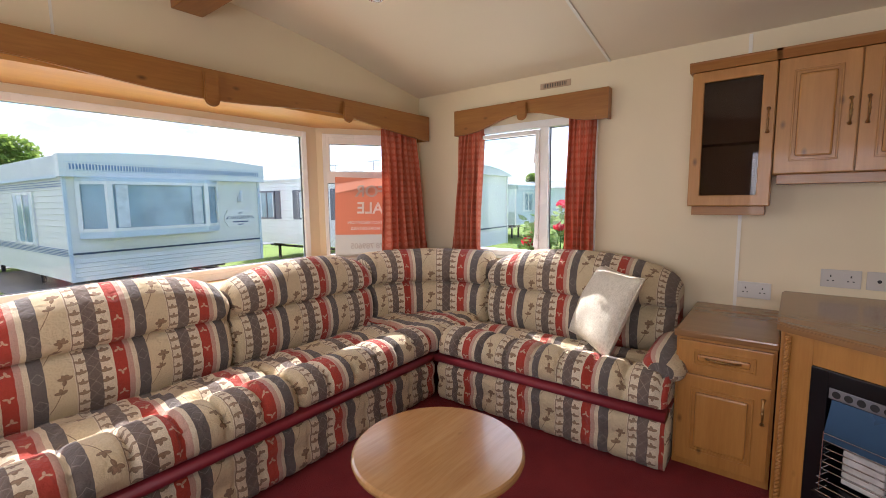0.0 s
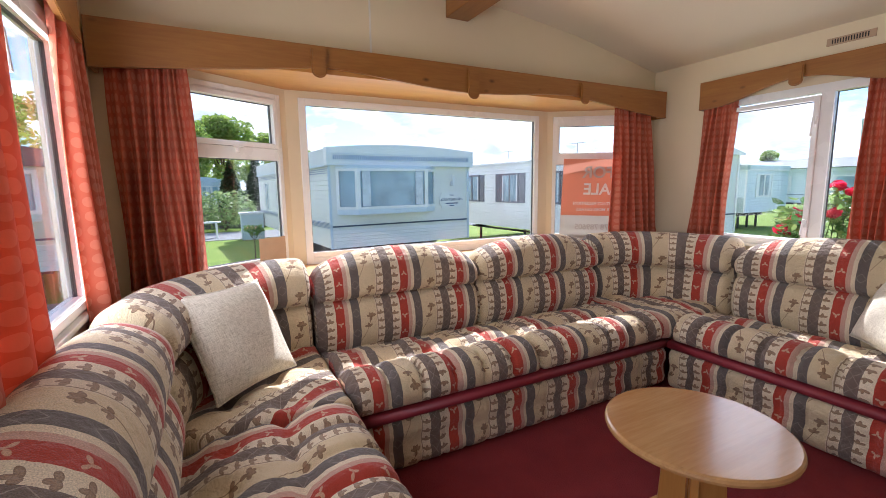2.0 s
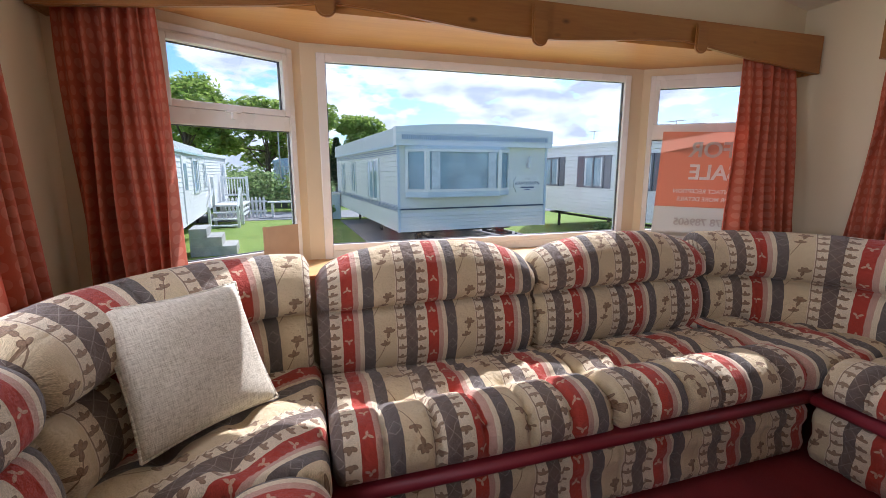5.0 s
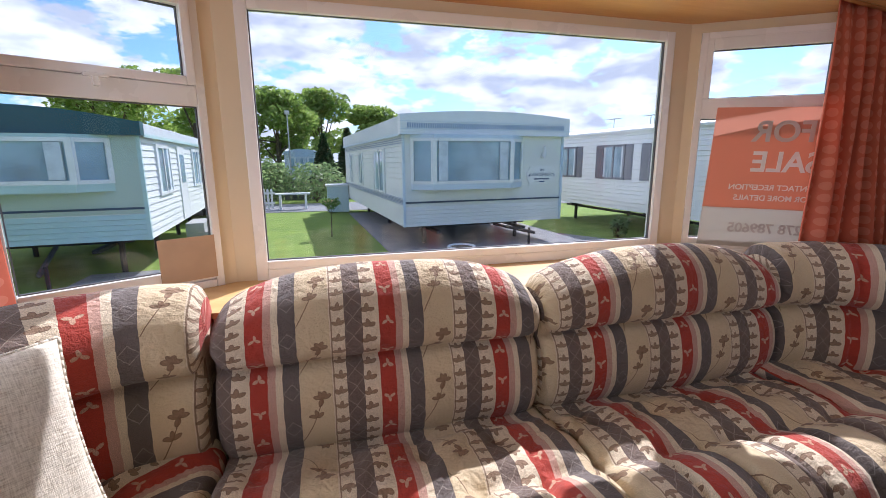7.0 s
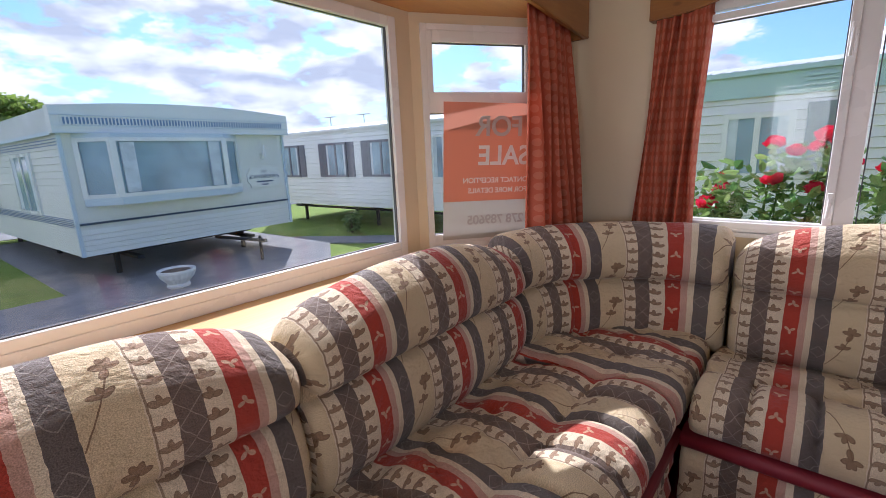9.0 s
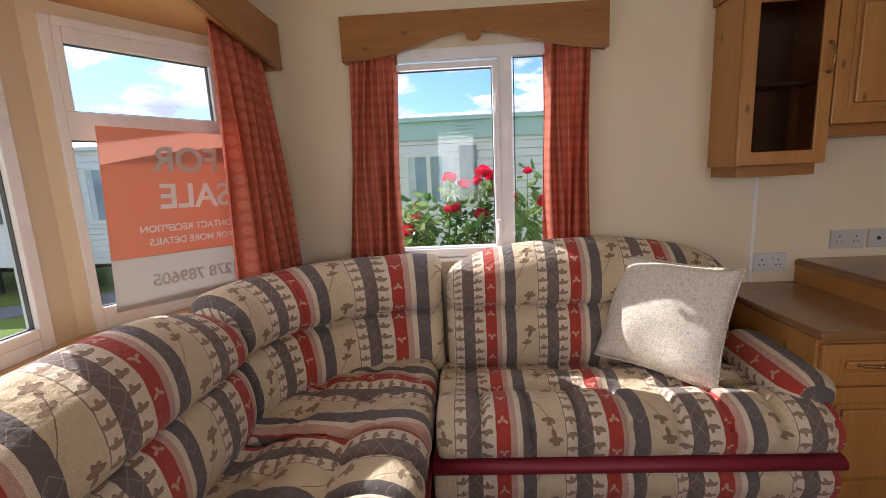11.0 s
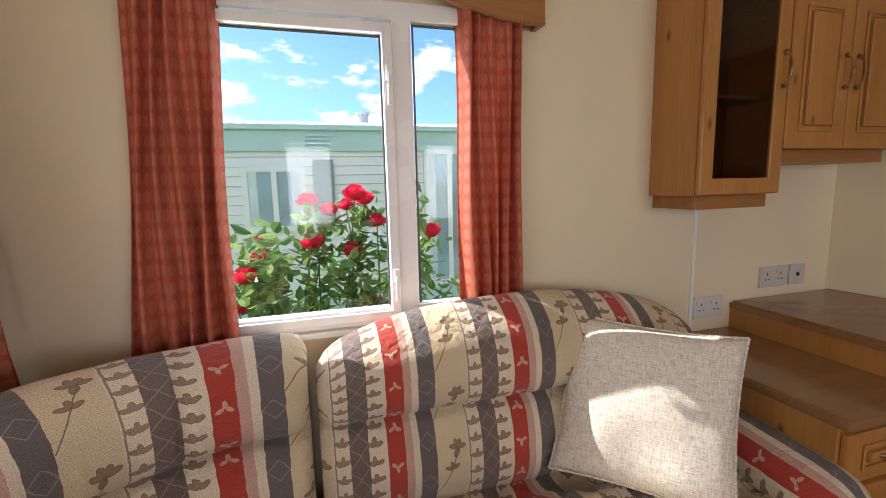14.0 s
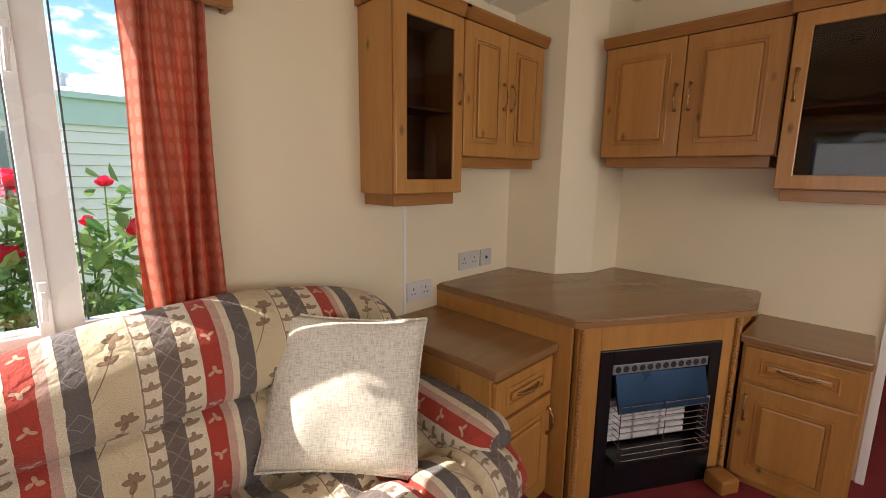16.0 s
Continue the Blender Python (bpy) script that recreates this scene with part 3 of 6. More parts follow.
wc = window_unit("window_1", (-2.238, 0.715), 90, 1.755, 0.752, 1.722, [(0.04, 1.715, 0.823, 1.685, 0.0)], [(0.04, 0.792, 1.715, 0.823)], "wide fixed white bay window pane", 0.04)
S1 = [(0.053, 0.505, 1.452, 1.660, 0.026), (0.03, 0.533, 0.826, 1.362, 0.0)]
wl_ = window_unit("window_2", on(BAY[0], BAY[1], 0.07), 120.74, 0.56, 0.752, 1.721, S1, [(0.027, 1.362, 0.533, 1.425), (0.027, 0.782, 0.533, 0.826), (0.027, 1.687, 0.533, 1.695)], "angled white bay window with a top light", 0.027)
wr_ = window_unit("window_3", on(BAY[2], BAY[3], 0.07), 57.1, 0.53, 0.752, 1.721, [(0.05, 0.484, 1.447, 1.648, 0.0), (0.027, 0.484, 0.826, 1.361, 0.0)],
                  [(0.026, 1.361, 0.50, 1.447), (0.026, 1.447, 0.05, 1.695), (0.026, 0.778, 0.50, 0.826), (0.05, 1.648, 0.50, 1.695), (0.484, 0.826, 0.504, 1.361), (0.484, 1.447, 0.504, 1.648)], "angled white bay window with a sale board inside", 0.027)
for w_ in (wl_,):
    part("window_stay", boxes((0.24, -0.045, 1.418, 0.30, -0.026, 1.428), (0.26, -0.05, 1.393, 0.275, -0.03, 1.42), bev=0.003), UPVC, w_)
NW = 0.99
NL = [(0.075, 0.577, 0.857, 1.66, 0.028), (0.672, 0.93, 0.853, 1.697, 0.0)]
for nm, org, rz in (("window_4", (-1.43, YN), 0), ("window_5", (-0.44, YS), 180)):
    lights = NL if rz == 0 else [(NW - b, NW - a, c, d, r) for a, b, c, d, r in NL]
    mid = (0.605, 0.665) if rz == 0 else (NW - 0.665, NW - 0.605)
    w_ = window_unit(nm, org, rz, NW, 0.815, 1.75, lights, [(mid[0], 0.86, mid[1], 1.705)], "white casement window with two lever handles")
    hx = 0.592 if rz == 0 else NW - 0.592
    handle_bar(w_, hx, 1.55, -0.09)
    handle_bar(w_, hx, 0.965, -0.07)

# added window, never in view: the opening for the rear fill lamp
window_unit("window_6", (1.35, YS), 180, 1.2, 0.815, 1.75, [(0.07, 0.57, 0.87, 1.69, 0.0), (0.63, 1.13, 0.87, 1.69, 0.0)], [(0.57, 0.86, 0.63, 1.705)], "plain white window added out of view for fill light")

# ---- pelmets and curtains ----
def pelmet(name, along, lo, hi, face, wall, top, drop, knobs, label, axis):
    """A shaped pine board with pendants, returns at both ends. drop(t): the lower edge."""
    e = thing(name, {"y": (face, (lo + hi) / 2, top), "x": ((lo + hi) / 2, face, top)}[axis], label, "pelmet")
    n = 60
    low = [(lo + (hi - lo) * i / n, drop(lo + (hi - lo) * i / n)) for i in range(n + 1)]
    sgn = 1 if wall > face else -1
    mat = PINE_Y if axis == "y" else PINE_X
    bm = bmesh.new()
    prism(bm, low + [(hi, top), (lo, top)], face, face + sgn * 0.018, "x" if axis == "y" else "y")
    part("board", bm, mat, e)
    bm = bmesh.new()
    prism(bm, [(a, z + 0.004) for a, z in low] + [(a, z + 0.009) for a, z in low[::-1]], face - sgn * 0.003, face, "x" if axis == "y" else "y")
    part("beading", bm, mat, e)
    for a in (lo, hi - 0.016):
        z = drop(a)
        r = (face + sgn * 0.0185, a, z, wall, a + 0.016, top) if axis == "y" else (a, face + sgn * 0.0185, z, a + 0.016, wall, top)
        part("return", boxes(r, bev=0.002), mat, e)
    for a, bottom in knobs:
        w = 0.036
        out = [(a - w, top - 0.02), (a - w, bottom + 0.03)] + [(a - w * math.cos(t), bottom + 0.03 - 0.03 * math.sin(t)) for t in np.linspace(0.3, math.pi - 0.3, 9)] + [(a + w, bottom + 0.03), (a + w, top - 0.02)]
        bm = bmesh.new()
        prism(bm, out, face - sgn * 0.022, face - sgn * 0.0035, "x" if axis == "y" else "y")
        bmesh.ops.bevel(bm, geom=[ed for ed in bm.edges if abs((ed.verts[0].co - ed.verts[1].co).normalized()["xy".index("x" if axis == "y" else "y")]) < 0.1], offset=0.006, segments=2, affect="EDGES")
        part("pendant", bm, mat, e, "rounded carved pendant", smooth=False)
    return e


def drop_bay(y):
    a = abs(y - YC)
    if a > 0.85:
        t = min(1, (a - 0.85) / 0.85)
        return 1.785 - 0.092 * (t ** 0.8)
    t = a / 0.85
    return 1.735 + 0.05 * (0.5 - 0.5 * math.cos(math.pi * t))


def drop_side(x):
    a = abs(x + 0.93)
    return 1.702 + 0.098 * (0.5 + 0.5 * math.cos(math.pi * min(1, a / 0.5)))


pelmet("pelmet", None, -0.155, 3.315, -1.785, XW, 1.884, drop_bay, [(0.742, 1.733), (1.612, 1.70), (2.475, 1.733)], "long knotty pine pelmet with pendants over the bay", "y")
pelmet("pelmet", None, -1.502, -0.362, 3.272, YN, 1.885, drop_side, [(-0.93, 1.752)], "short arched pine pelmet over a side window", "x")
pelmet("pelmet", None, -1.502, -0.362, -0.112, YS, 1.885, drop_side, [(-0.93, 1.752)], "short arched pine pelmet over a side window", "x")


def curtain(p_top, q_top, p_low, q_low, zt, zb, folds, depth, label, seed=0, curl=None):
    """A gathered curtain between two upper and two lower plan points, as a folded sheet with thickness."""
    rnd = random.Random(seed)
    ph = [rnd.uniform(-0.5, 0.5) for _ in range(folds + 1)]
    rows, svals, n, m = [], [], folds * 14, 22
    for i in range(m + 1):
        t = i / m
        a, b = Vector((*p_top, 0)).lerp(Vector((*p_low, 0)), t ** 0.8), Vector((*q_top, 0)).lerp(Vector((*q_low, 0)), t ** 0.8)
        z = zt + (zb - zt) * t
        along = (b - a).normalized()
        side = Vector((-along.y, along.x, 0))
        front, back = [], []
        for j in range(n + 1):
            u = j / n
            k = u * folds
            w = (lambda q: math.copysign(abs(q) ** 0.75, q))(math.sin(2 * math.pi * k + 0.9 * math.sin(3 * t + ph[int(k) % len(ph)] * 3))) * depth * (0.45 + 0.75 * t + 0.2 * math.sin(5 * t + 7 * u + seed))
            w += 0.3 * depth * (0.4 + 0.6 * t) * math.sin(4 * math.pi * k * 0.37 + seed + 2 * t)
            p = a.lerp(b, u) + side * w + along * (0.006 * math.sin(6 * t + 9 * u + seed))
            if curl is not None:
                p += side * 0.032 * max(0.0, 1 - abs(u - curl) / 0.10) ** 1.5
            front.append((p.x, p.y, z))
            back.append((p.x + side.x * 0.003, p.y + side.y * 0.003, z))
        rows.append(front + back[::-1])
        svals.append(z)
    vv = [j * 0.011 for j in range(n + 1)] + [(n - j) * 0.011 for j in range(n + 1)] + [0.0]
    ob = part("curtain", loft(rows, svals, vv), CLOTH, smooth=True)
    return tagged(ob, label, "curtain", "terracotta curtains")


curtain((-1.84, -0.11), (-1.84, 0.185), (-1.815, -0.11), (-1.80, 0.20), 1.768, 0.77, 6, 0.036, "gathered terracotta check curtain beside the bay", 3)
curtain((-1.84, 2.83), (-1.84, 3.20), (-1.79, 2.80), (-1.775, 3.245), 1.768, 0.76, 6, 0.034, "gathered terracotta check curtain beside the bay", 4)
curtain((-1.46, 3.293), (-1.27, 3.293), (-1.53, 3.262), (-1.285, 3.275), 1.82, 0.76, 5, 0.024, "gathered terracotta check curtain at a side window", 5, 1.0)
curtain((-0.632, 3.293), (-0.435, 3.293), (-0.632, 3.272), (-0.44, 3.268), 1.82, 0.76, 5, 0.024, "gathered terracotta check curtain at a side window", 6, 0.0)
curtain((-1.27, -0.132), (-1.50, -0.132), (-1.30, -0.120), (-1.60, -0.120), 1.82, 0.72, 4, 0.024, "gathered terracotta check curtain at a side window", 7)
curtain((-0.36, -0.12), (-0.80, -0.12), (-0.345, -0.105), (-0.74, -0.105), 1.82, 0.70, 3, 0.030, "gathered terracotta check curtain at a side window", 8)

# ---- the corner sofa ----
sofa = thing("corner_sofa", (-0.9, 1.58, 0), "u-shaped padded sofa in striped floral fabric with maroon piping", "sofa")


def run_w(s, d, z): return (-1.935 + d, s, z)
def run_n(s, d, z): return (s, 3.285 - d, z)
def run_s(s, d, z): return (s, -0.135 + d, z)
def nook_n(t, d, z): return (-1.10 - (0.835 - d) * math.cos(t), 2.60 + (0.685 - d) * math.sin(t), z)
def nook_s(t, d, z): return (-1.10 - (0.835 - d) * math.sin(t), 0.64 - (0.775 - d) * math.cos(t), z)


BACK = [(0.05, 0.33), (0.15, 0.33), (0.208, 0.375), (0.243, 0.455), (0.234, 0.555), (0.207, 0.612), (0.176, 0.632), (0.205, 0.641), (0.234, 0.672), (0.238, 0.73), (0.214, 0.80), (0.155, 0.853), (0.09, 0.872), (0.035, 0.848), (0.005, 0.76), (0.0, 0.55)]


def back_cushion(place, a, b, s_of, arch=0.085, tall=0.0, creases=(), label=""):
    n = max(24, int(abs(b - a) * 44))
    ring0 = smooth_line(BACK, 110)
    rings, sv = [], []
    for i in range(n + 1):
        u = i / n
        s = a + (b - a) * u
        e = min(u, 1 - u)
        end = max(0.0, 1 - e * abs(b - a) / 0.065)
        lift = tall + 0.012 + arch * (max(0.0, 1 - abs(2 * u - 1) ** 2.3) ** 0.6 - 1)
        ring = []
        for d, z in ring0:
            zz = z if z < 0.632 else 0.632 + (z - 0.632) * (1 + lift / 0.24)
            dd = d
            for c in creases:
                dd -= 0.020 * math.exp(-((s - c) / 0.012) ** 2) * (1 if d > 0.12 else 0)
            dd += 0.005 * noise.noise(Vector((s * 6, z * 9, 3.1))) if d > 0.1 else 0
            zz += 0.006 * noise.noise(Vector((s * 5, 1.7, z * 4)))
            k = 1 - math.sqrt(max(0.0, 1 - end * end))
            dd = 0.11 + (dd - 0.11) * (1 - 0.30 * k)
            zc = 0.5 if zz < 0.632 else 0.74
            zz = zc + (zz - zc) * (1 - (0.12 if zz < 0.632 else 0.34) * k)
            ring.append(place(s, dd, zz))
        rings.append(ring)
        sv.append(s_of(s))
    return part("back_cushion", loft(rings, sv), FABRIC, sofa, label, smooth=True)


def seat_cushion(place, a, b, s_of, deep, roll=True, back=0.13, label="", step=0.155):
    top = 0.425
    if roll:
        prof = [(back, 0.30), (back, 0.36), (back + 0.05, top - 0.052), (back + 0.125, top - 0.046), (back + 0.20, top - 0.006), (deep * 0.52, top + 0.004), (deep - 0.31, top), (deep - 0.25, top - 0.014), (deep - 0.19, top + 0.014),
                (deep - 0.10, top + 0.022), (deep - 0.03, top - 0.01), (deep, top - 0.07), (deep - 0.012, 0.305), (deep - 0.05, 0.292), (deep - 0.25, 0.29), (back + 0.1, 0.29)]
    else:
        prof = [(back, 0.30), (back, 0.38), (back + 0.05, top - 0.012), (deep * 0.5, top + 0.006), (deep - 0.10, top + 0.006), (deep - 0.02, top - 0.016), (deep, 0.36), (deep - 0.01, 0.30), (deep * 0.6, 0.29), (back + 0.1, 0.29)]
    ring0 = smooth_line(prof, 84)
    n = max(30, int(abs(b - a) * 90))
    rings, sv = [], []
    for i in range(n + 1):
        s = a + (b - a) * i / n
        e = min(i, n - i) / n * abs(b - a)
        k = 1 - math.sqrt(max(0.0, 1 - max(0.0, 1 - e / 0.03) ** 2))
        q = abs(((s - a) / step) % 1.0 - 0.5) * step
        edge = step / 2 - q
        ring = []
        for d, z in ring0:
            dd, zz = d, z
            if z > 0.31:
                if roll and d > deep - 0.25:
                    pinch = 0.024 * math.exp(-(edge / 0.010) ** 2) + 0.012 * (edge / (step / 2) < 0.5) * (1 - edge / (step / 4)) * 0.5
                    if d > deep - 0.03:
                        dd -= pinch
                    zz -= pinch * (1 if z > 0.39 else 0.3)
                elif d > back + 0.03:
                    for row in ((deep - 0.25, 0.0), (deep - 0.44, 0.5)):
                        off = abs(((s - a) / (step * 1.35) + row[1]) % 1.0 - 0.5) * step * 1.35
                        near = math.hypot(off - step * 0.675, d - row[0])
                        zz -= 0.034 * math.exp(-(near / 0.040) ** 2)
                    zz += 0.016 * noise.noise(Vector((s * 7, d * 9, 2.2)))
                    diag = abs(((s - a + (d - deep) * 0.8) / (step * 1.35)) % 1.0 - 0.5) * step
                    zz -= 0.012 * math.exp(-(diag / 0.009) ** 2)
            mid = 0.355
            zz = mid + (zz - mid) * (1 - 0.35 * k)
            dd = dd - 0.03 * k * (1 if d > deep * 0.6 else 0)
            ring.append(place(s, dd, zz))
        rings.append(ring)
        sv.append(s_of(s))
    return part("seat_cushion", loft(rings, sv), FABRIC, sofa, label, smooth=True)


def base_run(place, a, b, s_of, deep):
    """The tufted skirt under a run, with the maroon roll on top of it."""
    prof = [(0.1, 0.004), (deep - 0.05, 0.004), (deep - 0.022, 0.03), (deep - 0.015, 0.075), (deep - 0.032, 0.122), (deep - 0.015, 0.17), (deep - 0.022, 0.225), (deep - 0.05, 0.24), (0.1, 0.24)]
    ring0 = smooth_line(prof, 50)
    n = int(abs(b - a) * 80)
    rings, sv = [], []
    for i in range(n + 1):
        s = a + (b - a) * i / n
        q = abs(((s - a) / 0.115) % 1.0 - 0.5)
        pinch = 0.014 * math.exp(-((0.5 - q) * 0.115 / 0.010) ** 2)
        rings.append([place(s, d - (pinch if d > deep - 0.06 else 0), z) for d, z in ring0])
        sv.append(s_of(s))
    part("base_skirt", loft(rings, sv), FABRIC, sofa, "tufted skirt panel", smooth=True)
    prof = [(deep - 0.10, 0.242), (deep - 0.03, 0.242), (deep - 0.006, 0.252), (deep, 0.27), (deep - 0.008, 0.285), (deep - 0.03, 0.291), (deep - 0.10, 0.291)]
    ring0 = smooth_line(prof, 24)
    part("piping", loft([[place(s, d, z) for d, z in ring0] for s in (a, (a + b) / 2, b)], [0, 1, 2]), MAROON, sofa, "maroon vinyl piping roll", smooth=True)


def s_w(s): return s - 1.10
def s_n(s): return s + 0.92
def s_s(s): return -1.26 - (s + 1.10)


back_cushion(run_w, 0.655, 1.61, s_w, arch=0.125)
back_cushion(run_w, 1.625, 2.60, s_w, arch=0.11, tall=-0.004)
back_cushion(nook_n, 0.01, math.pi / 2 - 0.012, lambda t: 1.5 + 0.77 * t / (math.pi / 2), arch=0.012, tall=-0.018, creases=(0.55, 1.12))
back_cushion(run_n, -1.088, 0.09, s_n, arch=0.145, tall=0.022)
back_cushion(nook_s, 0.012, math.pi / 2 - 0.012, lambda t: -1.26 + 0.80 * t / (math.pi / 2), arch=0.012, tall=-0.02, creases=(0.6,))
back_cushion(run_s, -1.09, 0.12, s_s, arch=0.07, tall=0.0)
seat_cushion(run_w, 0.668, 1.615, s_w, 0.80)
seat_cushion(run_w, 1.622, 2.53, s_w, 0.80)
seat_cushion(run_w, 2.537, 3.07, s_w, 0.80, roll=False)
seat_cushion(run_n, -1.12, 0.15, s_n, 0.745)
corner_seat = seat_cushion(run_s, -1.80, -1.08, s_s, 0.795, roll=False)
for lp_ in corner_seat.data.loops:
    p_ = corner_seat.data.vertices[lp_.vertex_index].co
    uv_ = corner_seat.data.uv_layers[0].data[lp_.index].uv
    uv_.x, uv_.y = 0.79 * p_.x + 0.61 * p_.y + 0.982, 0.79 * p_.y - 0.61 * p_.x
seat_cushion(run_s, -1.07, -0.48, s_s, 0.795)
seat_cushion(run_s, -0.47, 0.15, s_s, 0.795)
base_run(run_w, 0.62, 2.575, s_w, 0.805)
base_run(run_n, -1.13, 0.145, s_n, 0.75)
base_run(run_s, 0.145, -1.13, s_s, 0.80)
ring0 = smooth_line([(0.0, 0.42), (0.09, 0.415), (0.17, 0.43), (0.18, 0.50), (0.11, 0.545), (0.03, 0.535), (-0.01, 0.48)], 30)
rings = []
for i in range(25):
    u = i / 24
    k = 1 - 0.45 * (abs(2 * u - 1) ** 6)
    rings.append([(0.02 + 0.085 + (a - 0.085) * k, 3.05 - 0.42 * u, 0.48 + (z - 0.48) * k - 0.03 * u) for a, z in ring0])
part("arm_cushion", loft(rings, [0.42 * i / 24 for i in range(25)], [0.375 - j * 0.0145 for j in range(31)], True), FABRIC, sofa, "low padded end cushion", smooth=True)


def scatter_cushion(centre, u, v, size, thick, label):
    """A square knife-edged cushion spanned by two directions."""
    u, v = Vector(u).normalized(), Vector(v)
    v = (v - u * v.dot(u)).normalized()
    w = u.cross(v)
    m = Matrix((u, v, w)).transposed().to_4x4()
    m.translation = Vector(centre)
    bm = bmesh.new()
    n = 26
    g = [[[None] * (n + 1) for _ in range(n + 1)] for _ in range(2)]
    for side in (0, 1):
        for i in range(n + 1):
            for j in range(n + 1):
                a, b = 2 * i / n - 1, 2 * j / n - 1
                rim = i in (0, n) or j in (0, n)
                if side and rim:
                    g[1][i][j] = g[0][i][j]
                    continue
                puff = (max(0.0, (1 - a * a) * (1 - b * b))) ** 0.42
                draw = 1 - 0.07 * (1 - a * a) * (b * b) - 0.0
                drawb = 1 - 0.07 * (1 - b * b) * (a * a)
                h = (1 if side == 0 else -1) * thick / 2 * puff * (1 + 0.18 * noise.noise(Vector((a * 2, b * 2, side + 0.5))))
                g[side][i][j] = bm.verts.new((a * size / 2 * drawb, b * size / 2 * draw, h))
    for side in (0, 1):
        for i in range(n):
            for j in range(n):
                bm.faces.new((g[side][i][j], g[side][i + 1][j], g[side][i + 1][j + 1], g[side][i][j + 1]))
    e = thing("scatter_cushion", tuple(centre), label, "cushion", "linen scatter cushions")
    ob = new("cover", mesh_of("cover", bm, LINEN, True))
    ob.parent = e
    ob.matrix_parent_inverse = Matrix.Translation(-Vector(centre))
    ob.matrix_basis = m
    bm = bmesh.new()
    rim = [(2 * i / 24 - 1, -1) for i in range(24)] + [(1, 2 * i / 24 - 1) for i in range(24)] + [(1 - 2 * i / 24, 1) for i in range(24)] + [(-1, 1 - 2 * i / 24) for i in range(24)]
    rim = [(a * size / 2 * (1 - 0.07 * (1 - b * b) * a * a), b * size / 2 * (1 - 0.07 * (1 - a * a) * b * b), 0) for a, b in rim]
    for p, q in zip(rim, rim[1:] + rim[:1]):
        rod(bm, p, q, 0.004, 6)
    ob = new("piping", mesh_of("piping", bm, LINEN, True))
    ob.parent = e
    ob.matrix_parent_inverse = Matrix.Translation(-Vector(centre))
    ob.matrix_basis = m
    return e


scatter_cushion((-0.25, 2.925, 0.632), (0.30, -0.29, -0.02), (0.075, 0.145, 0.36), 0.445, 0.15, "cream slub linen cushion leaning on the sofa back")
scatter_cushion((-1.415, 0.293, 0.63), (-0.28, 0.306, -0.014), (-0.19, -0.073, 0.357), 0.42, 0.13, "cream slub linen cushion leaning in the sofa corner")

# ---- coffee table ----
tb = thing("coffee_table", (-0.384, 1.637, 0), "round pine coffee table on a slab pedestal", "table")
bm = bmesh.new()
R = 0.293
prof = [(0.0, 0.365), (R - 0.012, 0.365), (R - 0.002, 0.371), (R, 0.380), (R - 0.003, 0.388), (R - 0.010, 0.392), (0.0, 0.392)]
rings = []
for a in np.linspace(0, 2 * math.pi, 65)[:-1]:
    rings.append([bm.verts.new((-0.384 + r * math.cos(a), 1.637 + r * math.sin(a), z)) for r, z in prof[1:-1]])
for p, q in zip(rings, rings[1:] + rings[:1]):
    for j in range(len(p) - 1):
        bm.faces.new((p[j], q[j], q[j + 1], p[j + 1]))
bm.faces.new([r[-1] for r in rings])
bm.faces.new([r[0] for r in rings][::-1])
part("tabletop", bm, TABLEWOOD, tb)
for k in range(4):
    bm = bmesh.new()
    prism(bm, [(0.02, 0.0), (0.16, 0.0), (0.16, 0.04), (0.105, 0.09), (0.095, 0.29), (0.15, 0.364), (0.02, 0.364)], -0.012, 0.012, "y")
    bmesh.ops.transform(bm, matrix=pose(-0.384, 1.637, 0, 0, 0, 35 + 90 * k), verts=bm.verts)
    part("leg", bm, PINE_Z, tb)

# ---- cabinets ----
def hoop(x0, z0, x1, z1, wide, y0, y1, bev):
    """A rectangular frame in one piece, standing in the x-z plane."""
    bm = bmesh.new()
    ring = [[bm.verts.new(p) for p in ((x0 + i, y, z0 + i), (x1 - i, y, z0 + i), (x1 - i, y, z1 - i), (x0 + i, y, z1 - i))] for y, i in ((y0, 0), (y0, wide), (y1, wide), (y1, 0))]
    for a, b in zip(ring, ring[1:] + ring[:1]):
        for j in range(4):
            bm.faces.new((a[j], b[j], b[(j + 1) % 4], a[(j + 1) % 4]))
    bmesh.ops.recalc_face_normals(bm, faces=bm.faces)
    bmesh.ops.bevel(bm, geom=[ed for ed in bm.edges if ed.calc_face_angle(0) > 1.0], offset=bev, segments=1, affect="EDGES")
    return bm


def panel_front(e, name, x0, z0, w, h, y=0.0, raised=True, label=""):
    """A pine door or drawer front standing proud of the carcass, with a raised field."""
    t = 0.018
    bm = boxes((x0, y - t, z0, x0 + w, y - 0.001, z0 + h), bev=0.004)
    if raised:
        m, k = min(0.055, w * 0.22), 0.006
        ix0, ix1, iz0, iz1 = x0 + m, x0 + w - m, z0 + min(m, h * 0.25), z0 + h - min(m, h * 0.25)
        dr = part(name, bm, PINE_Z, e, label)
        part("moulding", hoop(ix0, iz0, ix1, iz1, k + 0.003, y - t - 0.006, y - t - 0.0005, 0.002), PINE_Z, dr)
        part("raised_field", boxes((ix0 + 0.020, y - t - 0.010, iz0 + 0.020, ix1 - 0.020, y - t - 0.0005, iz1 - 0.020), bev=0.009), PINE_Z, dr)
        return dr
    return part(name, bm, PINE_Z, e, label)


